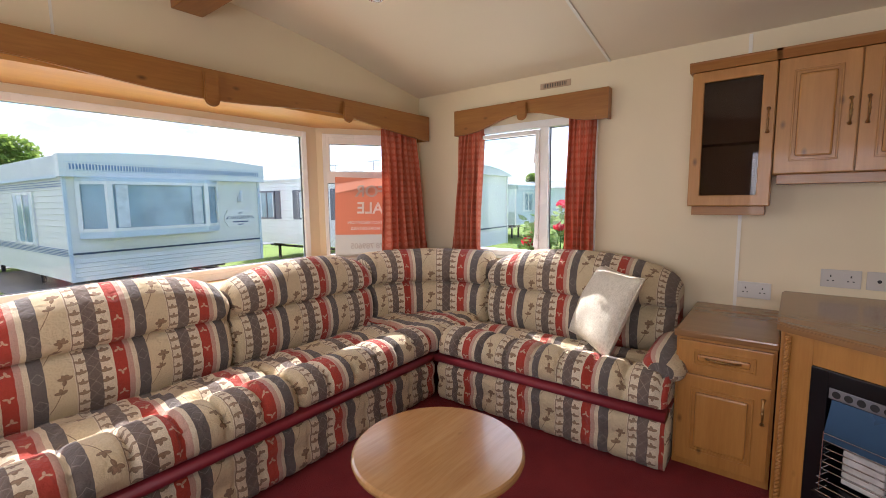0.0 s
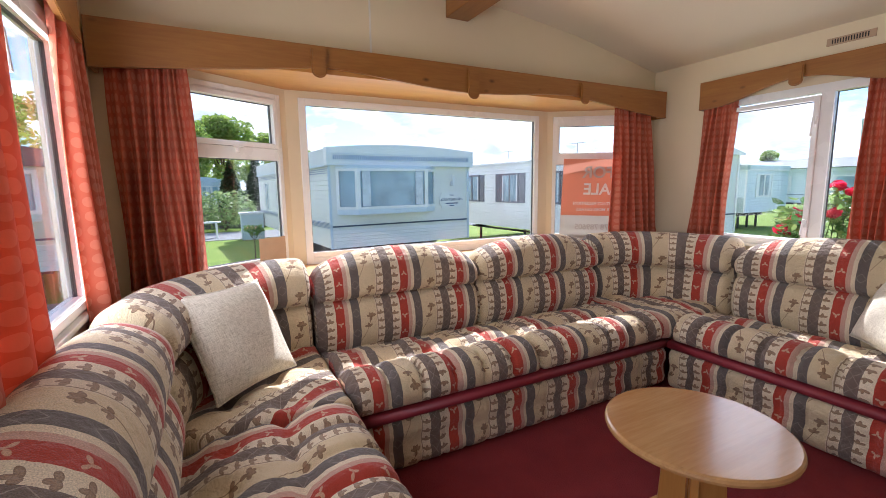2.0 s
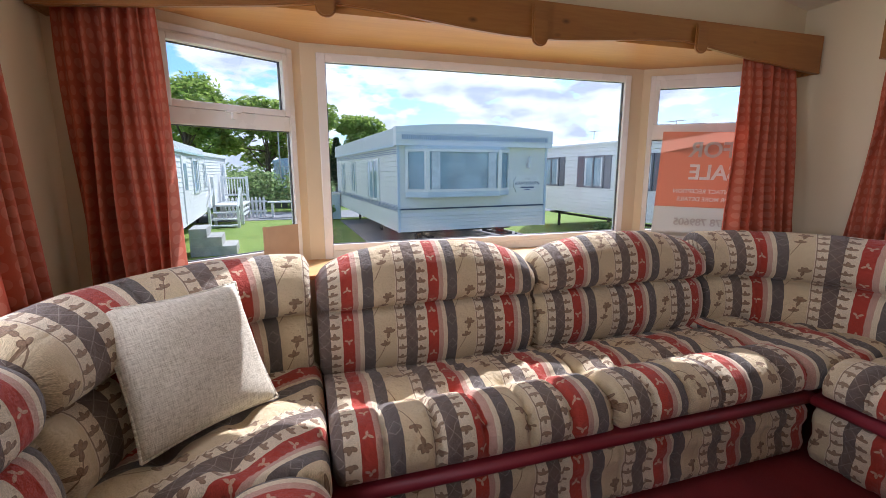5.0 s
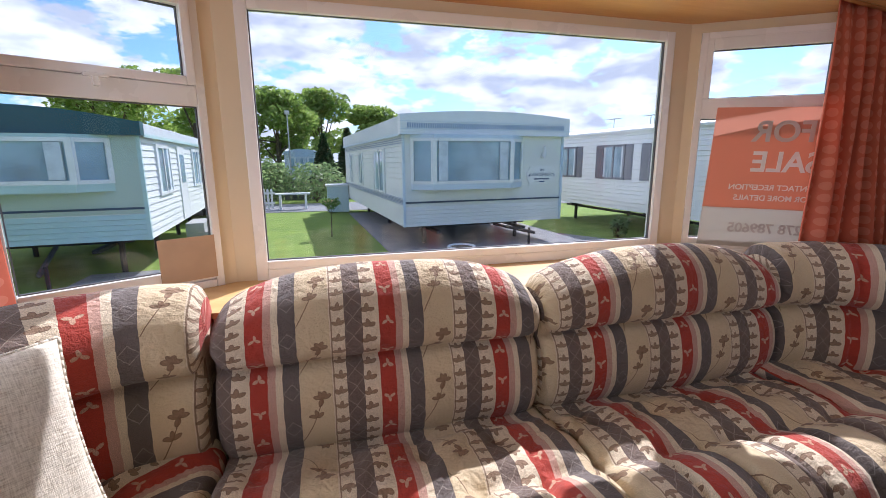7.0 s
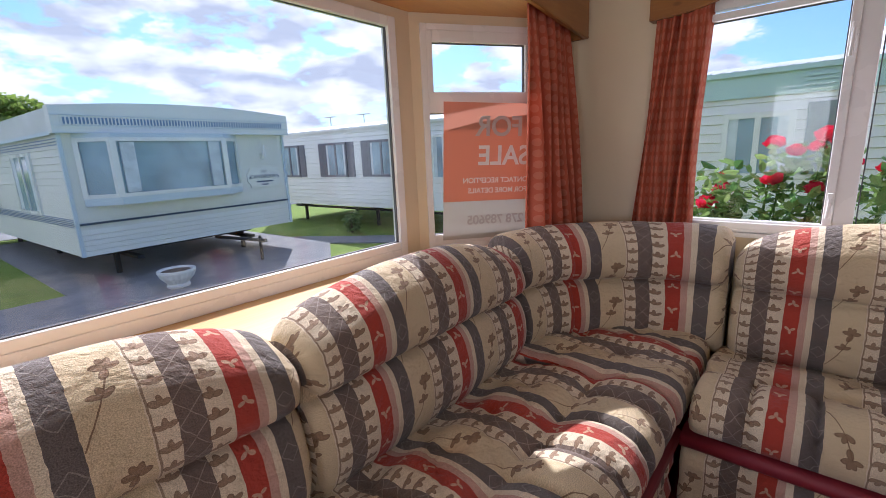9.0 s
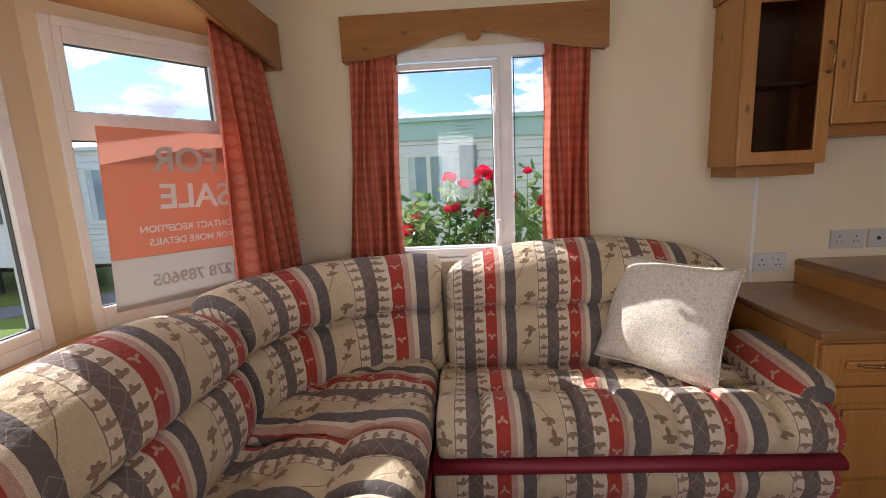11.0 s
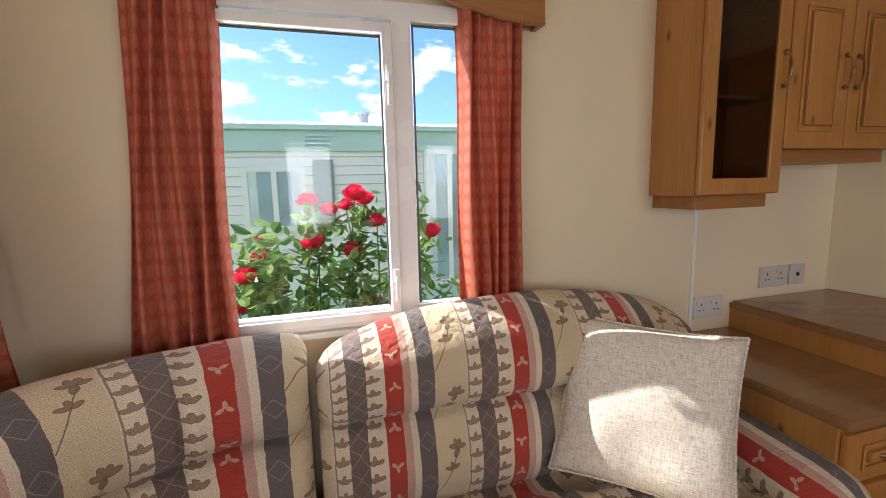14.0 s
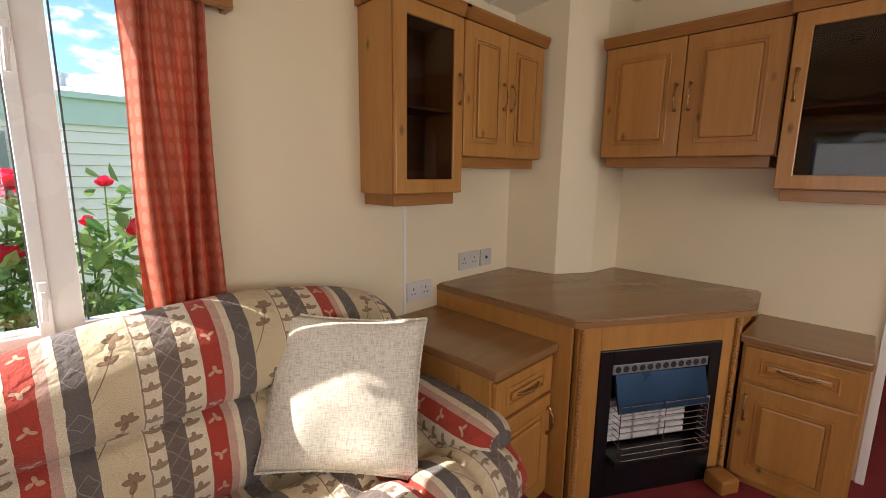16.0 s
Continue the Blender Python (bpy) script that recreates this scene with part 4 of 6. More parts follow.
def tube(bm, pts, radii, sides=8):
    """One closed skin round a line of points, with a radius at each."""
    pts = [Vector(p) for p in pts]
    rings = []
    for i, p in enumerate(pts):
        d = (pts[min(i + 1, len(pts) - 1)] - pts[max(i - 1, 0)]).normalized()
        a = d.cross(Vector((0.31, 0.2, 0.93)) if abs(d.z) < 0.9 else Vector((1, 0.1, 0))).normalized()
        b = d.cross(a)
        rings.append([bm.verts.new(p + (a * math.cos(t) + b * math.sin(t)) * radii[i]) for t in np.linspace(0, 2 * math.pi, sides, endpoint=False)])
    for r, q in zip(rings, rings[1:]):
        for j in range(sides):
            bm.faces.new((r[j], r[(j + 1) % sides], q[(j + 1) % sides], q[j]))
    bm.faces.new(rings[0][::-1])
    bm.faces.new(rings[-1])
    return bm


def pull(owner, x, y, z, upright=True, long=0.095):
    """A cast bow handle: round ends, a waisted bow and a swollen ring at its middle."""
    pts, radii = [], []
    for i in range(25):
        u = i / 24
        off, out = (u - 0.5) * long * 1.12, -0.003 - 0.023 * math.sin(math.pi * u) ** 0.55
        pts.append((x, y + out, z + off) if upright else (x + off, y + out, z))
        e = min(u, 1 - u)
        radii.append(0.0034 + 0.0052 * math.exp(-(e / 0.05) ** 2) + 0.0036 * math.exp(-((u - 0.5) / 0.05) ** 2) + 0.0018 * math.exp(-((e - 0.3) / 0.06) ** 2))
    return part("handle", tube(bmesh.new(), pts, radii, 10), BRASS, owner, "antique brass bow handle", smooth=True)


def wall_cabinet(name, loc, rz, w, d, z0, z1, doors, label, glazed=False, rail=0.045, cornice=True):
    e = thing(name, (loc[0], loc[1], z0), label, "cabinet", "pine wall cabinets", rz=rz, local=True)
    h = z1 - z0
    t = 0.016
    if glazed:
        for x in (0, w - t):
            part("side_panel", boxes((x, 0, 0, x + t, d, h), bev=0.001), PINE_Z, e)
        for z in (0, h - t):
            part("end_panel", boxes((t, 0, z, w - t, d, z + t), bev=0.001), PINE_Z, e)
        part("back_panel", boxes((t, d - 0.008, t, w - t, d - 0.001, h - t)), CABIN, e, "dark brown inside panel")
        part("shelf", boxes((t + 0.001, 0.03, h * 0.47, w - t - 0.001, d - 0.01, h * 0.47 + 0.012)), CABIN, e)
    else:
        part("carcass", boxes((0, 0, 0, w, d, h), bev=0.002), PINE_Z, e)
    part("light_rail", boxes((0.018, 0.012, -rail, w - 0.018, d, -0.001), bev=0.002), PINE_X, e)
    if cornice:
        bm = bmesh.new()
        prism(bm, [(-0.022, 0.0), (-0.04, 0.035), (-0.04, 0.045), (d, 0.045), (d, 0.0)], -0.012, w + 0.012, "x")
        bmesh.ops.transform(bm, matrix=pose(0, 0, h + 0.0005), verts=bm.verts)
        part("cornice", bm, PINE_X, e)
    if glazed:
        f = 0.052
        dr = part("door", hoop(0.002, 0.002, w - 0.002, h - 0.002, f, -0.019, -0.001, 0.003), PINE_Z, e)
        g = part("pane", boxes((f - 0.003, -0.012, f - 0.003, w - f + 0.003, -0.008, h - f + 0.003)), DARK_GLASS, dr, "smoked glass pane")
        g.visible_shadow = False
        pull(dr, f * 0.5 if glazed == "left" else w - f * 0.5, -0.019, h * 0.60)
    else:
        n = doors
        for i in range(n):
            a = w / n * i
            dr = panel_front(e, "door", a + 0.002, 0.002, w / n - 0.004, h - 0.004)
            pull(dr, a + (w / n - 0.028 if i % 2 == 0 else 0.028), -0.019, h * 0.50)
    return e


wall_cabinet("wall_cabinet", (0.10, 3.14), 0, 0.345, YN - 3.14, 1.178, 1.842, 1, "glazed pine wall cabinet with a dark interior", glazed="right")
wall_cabinet("wall_cabinet", (0.447, 3.14), 0, 0.565, YN - 3.14, 1.325, 1.842, 2, "pine wall cabinet with two panelled doors")
wall_cabinet("wall_cabinet", (1.245, 2.915), -90, 0.70, XE - 1.245, 1.34, 1.842, 2, "pine wall cabinet with two panelled doors beside the flue")
wall_cabinet("wall_cabinet", (1.225, 2.205), -90, 0.36, XE - 1.225, 1.213, 1.842, 1, "glazed pine wall cabinet at the partition's end", glazed="left")


def base_unit(name, loc, rz, w, d, h, label, hinge_left):
    e = thing(name, (*loc, 0), label, "cabinet", "pine base units", rz=rz, local=True)
    part("carcass", boxes((0, 0, 0.0, w, d, h - 0.032), bev=0.002), PINE_Z, e)
    part("worktop", boxes((-0.008, -0.032, h - 0.031, w + 0.004, d, h), bev=0.008), WORKTOP, e, "brown laminate worktop")
    dr = panel_front(e, "drawer", 0.012, h - 0.185, w - 0.024, 0.138)
    pull(dr, w / 2, -0.019, h - 0.115, upright=False, long=0.11)
    do = panel_front(e, "door", 0.012, 0.035, w - 0.024, h - 0.235)
    pull(do, 0.035 if hinge_left else w - 0.035, -0.019, h - 0.30)
    return e


base_unit("base_unit", (0.152, 2.715), 0, 0.365, YN - 2.715, 0.64, "low pine cupboard with a drawer beside the sofa", False)
base_unit("base_unit", (1.165, 2.222), -90, 0.372, XE - 1.165, 0.64, "low pine cupboard with a drawer beside the fireplace", True)

# ---- corner fireplace ----
FA, FB = Vector((0.535, 2.615, 0)), Vector((1.165, 2.232, 0))
fl = (FB - FA).length
frz = math.degrees(math.atan2(FB.y - FA.y, FB.x - FA.x))
fp = thing("corner_fireplace", (FA.x, FA.y, 0), "pine corner fire surround with a black gas fire", "fireplace", rz=frz, local=True)
inv = pose(FA.x, FA.y, 0, 0, 0, frz).inverted()


def to_local(pts): return [tuple((inv @ Vector((x, y, 0)))[:2]) for x, y in pts]


bm = bmesh.new()
prism(bm, to_local([(0.519, YN), (0.507, 2.62), (0.53, 2.592), (1.155, 2.205), (1.195, 2.195), (XE, 2.235), (XE, YN)]), 0.716, 0.746)
bmesh.ops.bevel(bm, geom=[ed for ed in bm.edges if all(v.co.z > 0.74 for v in ed.verts)], offset=0.008, segments=2, affect="EDGES")
part("mantel_top", bm, WORKTOP, fp, "brown laminate top")
for r_ in ((0.0, 0.0, 0.0, 0.0945, 0.03, 0.715), (fl - 0.0945, 0.0, 0, fl, 0.03, 0.715), (0.095, 0.0, 0.615, fl - 0.095, 0.03, 0.715)):
    part("front_panel", boxes(r_, bev=0.002), PINE_Z, fp)
bm = bmesh.new()
prism(bm, to_local([(0.522, YN), (0.522, 2.635), (0.535, 2.635), (0.535, YN)]), 0.0, 0.715)
part("side_panel", bm, PINE_Z, fp)
bm = bmesh.new()
prism(bm, to_local([(1.167, 2.245), (XE, 2.245), (XE, 2.26), (1.167, 2.26)]), 0.0, 0.715)
part("side_panel", bm, PINE_Z, fp)
for x in (0.014, fl - 0.03):
    bm = bmesh.new()
    for k in range(2):
        last = None
        for i in range(241):
            z = 0.02 + 0.68 * i / 240
            a = z * 190 + math.pi * k
            p = (x + 0.0045 * math.cos(a), -0.008 + 0.0045 * math.sin(a), z)
            if last and i % 2 == 0:
                rod(bm, last, p, 0.0068, 6)
                last = p
            elif not last:
                last = p
    part("rope_column", bm, PINE_Z, fp, "turned rope-twist column", smooth=True)
fx0, fx1 = 0.095, fl - 0.095
part("fire_frame", boxes((fx0, -0.006, 0, fx0 + 0.055, 0.012, 0.614), (fx1 - 0.055, -0.006, 0, fx1, 0.012, 0.614), (fx0 + 0.055, -0.006, 0.555, fx1 - 0.055, 0.012, 0.614), (fx0 + 0.055, -0.006, 0, fx1 - 0.055, 0.012, 0.16), bev=0.003), BLACK, fp)
part("fire_box", boxes((fx0 + 0.05, 0.19, 0.1, fx1 - 0.05, 0.21, 0.6), (fx0 + 0.04, 0.0125, 0.1, fx0 + 0.05, 0.21, 0.6), (fx1 - 0.05, 0.0125, 0.1, fx1 - 0.04, 0.21, 0.6)), BLACK, fp)
part("vent_strip", boxes((fx0 + 0.057, -0.002, 0.515, fx1 - 0.057, 0.008, 0.553), bev=0.002), VENTGREY, fp, "grey strip with round vents")
n = 12
for i in range(n):
    bm = bmesh.new()
    x = fx0 + 0.08 + (fx1 - fx0 - 0.16) * i / (n - 1)
    rod(bm, (x, -0.0035, 0.534), (x, 0.004, 0.534), 0.0125, 14)
    part("vent", bm, HOLE, fp)
bm = bmesh.new()
prism(bm, [(-0.004, 0.514), (-0.042, 0.375), (-0.036, 0.372), (0.012, 0.50)], fx0 + 0.07, fx1 - 0.07, "x")
part("hood", bm, BLUEBLACK, fp, "blue-black angled hood")
for i in range(3):
    a = fx0 + 0.085 + (fx1 - fx0 - 0.17) / 3 * i
    for j in range(7):
        part("radiant_bar", boxes((a + 0.004, 0.05, 0.20 + 0.026 * j, a + (fx1 - fx0 - 0.17) / 3 - 0.004, 0.075, 0.221 + 0.026 * j), bev=0.004), CERAMIC, fp, "white ceramic radiant bar")
bm = bmesh.new()
for j in range(9):
    z = 0.195 + 0.026 * j
    y = -0.045 - 0.02 * (j < 3)
    rod(bm, (fx0 + 0.075, y, z), (fx1 - 0.075, y, z), 0.0016, 5)
    for x in (fx0 + 0.075, fx1 - 0.075):
        rod(bm, (x, y, z), (x, 0.0, z), 0.0016, 5)
for x in (fx0 + 0.075, (fx0 + fx1) / 2, fx1 - 0.075):
    rod(bm, (x, -0.046, 0.19), (x, -0.046, 0.41), 0.0018, 5)
part("guard", bm, STEEL, fp, "chromed wire fire guard")
part("grate", boxes((fx0 + 0.058, -0.06, 0.158, fx1 - 0.058, 0.06, 0.185), bev=0.004), BLACK, fp)
part("hearth_block", boxes((fx1 - 0.03, -0.11, 0.0, fx1 + 0.06, -0.02, 0.065), bev=0.012), PINE_X, fp, "small pine hearth block")
bm = bmesh.new()
prism(bm, [(1.058, YN), (1.10, 3.055), (1.285, 2.945), (XE, 2.918), (XE, YN)], 0.747, 2.3)
setting("flue_casing", bm, WALLPAPER, "cream boxed-in flue over the fireplace", "flue casing")

# ---- sockets, vent, small wall fittings ----
def socket(x, z, w, gangs, mat, label):
    e = thing("socket_outlet", (x + w / 2, YN, z), label, "socket", "wall sockets")
    part("plate", boxes((x, YN - 0.011, z, x + w, YN, z + 0.086), bev=0.003), mat, e)
    for g in range(gangs):
        cx = x + w * (g + 0.5) / gangs
        if gangs == 1:
            bm = bmesh.new()
            rod(bm, (cx, YN - 0.014, z + 0.043), (cx, YN - 0.008, z + 0.043), 0.008, 10)
            part("aerial_hole", bm, HOLE, e)
        else:
            part("pin_holes", boxes((cx - 0.0025, YN - 0.0118, z + 0.05, cx + 0.0025, YN - 0.008, z + 0.060), (cx - 0.013, YN - 0.0118, z + 0.03, cx - 0.006, YN - 0.008, z + 0.035), (cx + 0.006, YN - 0.0118, z + 0.03, cx + 0.013, YN - 0.008, z + 0.035)), HOLE, e)
            part("switch", boxes((cx - 0.028, YN - 0.0145, z + 0.055, cx - 0.018, YN - 0.010, z + 0.072), bev=0.001), mat, e)


socket(0.328, 0.690, 0.146, 2, SOCKETW, "white double wall socket by the low cupboard")
socket(0.662, 0.785, 0.146, 2, SOCKETP, "grey double wall socket above the fire surround")
socket(0.825, 0.785, 0.086, 1, SOCKETP, "grey aerial socket above the fire surround")
ve = thing("wall_vent", (-0.725, YN, 1.96), "small slotted brass vent above the side window", "vent")
part("plate", boxes((-0.83, YN - 0.006, 1.945, -0.62, YN, 1.985), bev=0.002), CARD, ve)
for i in range(14):
    part("slot", boxes((-0.805 + 0.0116 * i, YN - 0.0072, 1.953, -0.800 + 0.0116 * i, YN - 0.003, 1.977)), HOLE, ve)
cdn = thing("cardboard_piece", (-2.16, 0.48, 0.76), "torn piece of brown cardboard standing against the bay pane", "cardboard")
bm = boxes((0.365, -0.0155, 0.79, 0.537, -0.0125, 0.938), bev=0.001)
bmesh.ops.transform(bm, matrix=pose(*on(BAY[0], BAY[1], 0.07), 0, 0, 0, 120.74), verts=bm.verts)
part("sheet", bm, CARD, cdn)
bm = bmesh.new()
bmesh.ops.create_cone(bm, cap_ends=True, segments=28, radius1=0.045, radius2=0.04, depth=0.012, matrix=pose(-1.18, 2.17, roof_z(2.17) - 0.006, -8))
dl = tagged(part("downlight", bm, STEEL, smooth=False), "small round chrome ceiling downlight", "ceiling light")

# ---- outdoors ----
GZ = -0.75
bm = bmesh.new()
bmesh.ops.create_grid(bm, x_segments=8, y_segments=8, size=900, matrix=pose(0, 0, GZ))
setting("ground", bm, GRASS, "mown lawn between the caravans", "grass")


def slab(name, pts, label, mat=TARMAC, z=0.02):
    bm = bmesh.new()
    prism(bm, pts, GZ - 0.05, GZ + z)
    return setting(name, bm, mat, label, "road")


slab("road", [(-9.3, -3.0), (-9.6, 2.3), (-17.5, 1.9), (-17.5, 6.6), (-11.0, 7.0), (-9.6, 7.2), (-7.9, 6.0), (-7.2, 5.0), (-6.2, 2.0), (-5.6, -3.0)], "worn grey tarmac drive")
slab("path", [(-11.0, 7.0), (-9.4, 7.0), (-6.0, 9.0), (-3.0, 13.5), (-3.6, 14.2), (-7.0, 9.6), (-9.8, 7.7)], "narrow tarmac path", z=0.024)
slab("road", [(-18.5, -14.0), (-18.5, 22.0), (-22.0, 22.0), (-22.0, -14.0)], "worn grey tarmac road")


def ribs(bm, x0, x1, z0, z1, y, pitch, axis, out):
    """Overlapping cladding boards on a face; each board leans a little."""
    n = max(1, round((z1 - z0) / pitch))
    for i in range(n):
        a, b = z0 + (z1 - z0) * i / n, z0 + (z1 - z0) * (i + 1) / n
        prof = [(y, a), (y + out * 0.022, a + 0.006), (y + out * 0.004, b - 0.002), (y, b - 0.002)]
        prism(bm, prof, x0, x1, "x") if axis == "x" else prism(bm, [(p, q) for p, q in prof], x0, x1, "y")


def far_window(e, face, a, b, z0, z1, at, out, frame_mat=UPVC, split=None, shutters=False, curtain_mat=NETC):
    """A window on a caravan's wall. face x: the wall runs along local x at y=at; face y: along local y at x=at."""
    def bx(p, q, zz0, zz1, o0, o1):
        lo, hi = at + out * o0, at + out * o1
        return (p, lo, zz0, q, hi, zz1) if face == "x" else (lo, p, zz0, hi, q, zz1)
    w = 0.06
    rows = [bx(a, a + w, z0, z1, 0.0, 0.05), bx(b - w, b, z0, z1, 0.0, 0.05), bx(a + w, b - w, z0, z0 + w, 0.0, 0.049), bx(a + w, b - w, z1 - w, z1, 0.0, 0.049)]
    if split:
        rows.append(bx(split - w / 2, split + w / 2, z0 + w, z1 - w, 0.0, 0.047))
    wn_ = part("window", boxes(*rows), frame_mat, e)
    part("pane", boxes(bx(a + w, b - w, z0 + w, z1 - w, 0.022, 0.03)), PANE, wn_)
    c = (b - a - 2 * w) * (0.1 if shutters else 0.17)
    for p, q in ((a + w, a + w + c), (b - w - c, b - w)):
        part("net_curtain", boxes(bx(p, q, z0 + w, z1 - w, 0.031, 0.034)), curtain_mat, wn_)
    if shutters:
        for p in (a - 0.28, b + 0.02):
            rows = [bx(p, p + 0.26, z0, z1, 0.0, 0.03)] + [bx(p + 0.035, p + 0.225, z0 + 0.06 + k * (z1 - z0 - 0.12) / 10, z0 + 0.10 + k * (z1 - z0 - 0.12) / 10, 0.03, 0.04) for k in range(10)]
            part("shutter", boxes(*rows), SHUTTER, e, "grey louvred shutter")


def caravan(loc, rz, w, l, zb, zf, zt, crown, label, clad, trim, fascia, front=None, left=(), right=(), roofm=None, lower=None, pitch=0.11):
    """A static caravan: local x across its front, y to its back, origin at the front-left corner on the ground."""
    e = thing("static_caravan", (*loc, GZ), label, "caravan", "static caravans", rz=rz, local=True)
    part("body", boxes((0.01, 0.01, zb, w - 0.01, l - 0.01, zf)), clad, e)
    for x, out in ((0.01, -1), (w - 0.01, 1)):
        bm = bmesh.new()
        ribs(bm, 0.01, l - 0.01, zb, zf, x, pitch, "y", out)
        part("side_cladding", bm, clad, e)
    bm = bmesh.new()
    ribs(bm, 0.01, w - 0.01, zb, zb + 0.42, 0.01, 0.085, "x", -1)
    part("front_cladding", bm, lower or clad, e)
    for x in (-0.025, w - 0.03):
        part("corner_trim", boxes((x, -0.025, zb, x + 0.055, 0.03, zf)), trim, e)
    part("front_stripe", boxes((0.03, -0.02, zb + 0.50, w - 0.03, 0.01, zb + 0.535)), NAVY, e, "thin dark stripe")
    n = 16
    arc = [(w * i / n, zt + (crown - zt) * (1 - (2 * i / n - 1) ** 2)) for i in range(n + 1)]
    bm = bmesh.new()
    prism(bm, [(-0.08, zf), (w + 0.08, zf), (w + 0.08, zt)] + [(x, z) for x, z in arc[::-1]] + [(-0.08, zt)], -0.14, 0.06, "y")
    part("fascia", bm, fascia, e)
    bm = bmesh.new()
    low = [(-0.05, zt - 0.02)] + arc + [(w + 0.05, zt - 0.02)]
    prism(bm, low + [(w + 0.05, zf), (-0.05, zf)], 0.061, l, "y")
    part("roof", bm, roofm or ROOFM, e)
    for x in (-0.075, w + 0.051):
        part("eave_trim", boxes((x, 0.062, zf - 0.02, x + 0.024, l, zf + 0.035)), trim, e)
    bm = bmesh.new()
    for y in (0.9, l * 0.5, l - 0.9):
        box(bm, 0.5, y - 0.05, zb - 0.16, w - 0.5, y + 0.05, zb - 0.001)
        for x in (0.7, w - 0.7):
            rod(bm, (x, y, 0), (x, y, zb - 0.1), 0.05, 8)
    box(bm, 0.8, 0.2, zb - 0.22, 0.9, l - 0.2, zb - 0.161)
    box(bm, w - 0.9, 0.2, zb - 0.22, w - 0.8, l - 0.2, zb - 0.161)
    rod(bm, (w * 0.68, -0.9, 0.42), (w * 0.6, 0.4, zb - 0.1), 0.035, 8)
    rod(bm, (w * 0.68, -0.7, 0.0), (w * 0.68, -0.7, 0.5), 0.03, 8)
    part("chassis", bm, CHASSIS, e, "dark steel chassis and jacks")
    for a, b, z0, z1, sh in left:
        far_window(e, "y", a, b, z0, z1, 0.012, -1, SHUTTER if sh else UPVC, (a + b) / 2, sh)
    for a, b, z0, z1, sh in right:
        far_window(e, "y", a, b, z0, z1, w - 0.012, 1, split=(a + b) / 2, shutters=sh)
    if front:
        a, b, z0, z1, deep = front
        c = 0.42
        bm = bmesh.new()
        prism(bm, [(a, 0.0), (a + c, -deep), (b - c, -deep), (b, 0.0)], z0 - 0.12, z0)
        prism(bm, [(a, 0.0), (a + c, -deep), (b - c, -deep), (b, 0.0)], z1, zf)
        part("bay", bm, trim, e)
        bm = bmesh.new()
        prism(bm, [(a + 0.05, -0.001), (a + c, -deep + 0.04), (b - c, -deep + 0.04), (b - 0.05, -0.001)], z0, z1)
        part("bay_pane", bm, PANE, e, "bay panes painted blue for the reflected sky")
        bm = boxes((a + c - 0.04, -deep - 0.01, z0, a + c + 0.05, -deep + 0.05, z1), (b - c - 0.05, -deep - 0.01, z0, b - c + 0.04, -deep + 0.05, z1), (a + c + 0.05, -deep - 0.009, z0, b - c - 0.05, -deep + 0.03, z0 + 0.06), (a + c + 0.05, -deep - 0.009, z1 - 0.06, b - c - 0.05, -deep + 0.03, z1))
        for p, q in (((a, 0.0), (a + c, -deep)), ((b - c, -deep), (b, 0.0))):
            d = Vector((q[0] - p[0], q[1] - p[1], 0))
            m = pose(p[0], p[1], 0, 0, 0, math.degrees(math.atan2(d.y, d.x)))
            k = boxes((0, -0.015, z0, 0.07, 0.02, z1), (d.length - 0.07, -0.015, z0, d.length, 0.02, z1), (0.07, -0.015, z0, d.length - 0.07, 0.02, z0 + 0.06), (0.07, -0.015, z1 - 0.06, d.length - 0.07, 0.02, z1))
            bmesh.ops.transform(k, matrix=m, verts=k.verts)
            tmp = bpy.data.meshes.new("bar")
            k.to_mesh(tmp)
            k.free()
            bm.from_mesh(tmp)
        part("bay_frame", bm, UPVC, e)
        for x in (a + c + 0.10, b - c - 0.30):
            part("net_curtain", boxes((x, -deep - 0.004, z0 + 0.07, x + 0.20, -deep + 0.036, z1 - 0.07)), NETC, e)
    return e


CLADB2 = plain("pale_blue_trim", (0.60, 0.69, 0.77), 0.4, var=0.06, scale=1.5, depth=0.03)
# the cream caravan with the bay, straight ahead of the window
cv = caravan((-9.67, 2.62), 94.4, 3.85, 9.0, 0.55, 2.47, 2.87, 2.97, "cream clad static caravan with a bay window and a name board", CLAD, CLADB2, CLADW,
             front=(0.16, 2.80, 1.46, 2.40, 0.30), left=[(1.7, 3.1, 1.15, 2.24, False), (4.9, 5.7, 1.2, 2.2, False), (7.0, 7.7, 1.2, 2.2, False)])
part("vent_band", boxes((0.03, -0.152, 2.592, 3.82, -0.1395, 2.708)), UPVC, cv, "white slotted ventilation band")
for i in range(76):
    x = 0.06 + i * (3.85 - 0.12) / 76
    part("slot", boxes((x, -0.156, 2.60, x + 0.027, -0.1525, 2.70)), BLUEGREY, cv)
for zz in (2.47, 2.575, 2.725):
    part("fascia_line", boxes((-0.085, -0.158, zz, 3.935, -0.1405, zz + 0.012)), CLADB2, cv)
for zz in (2.30, 2.345, 2.39):
    part("side_line", boxes((-0.022, 0.05, zz, -0.013, 8.95, zz + 0.014)), BLUEGREY, cv)
for k in range(5):
    part("side_line", boxes((-0.022, 0.05, 1.02 + 0.03 * k, -0.013, 8.95, 1.032 + 0.03 * k)), BLUEGREY, cv)
bm = bmesh.new()
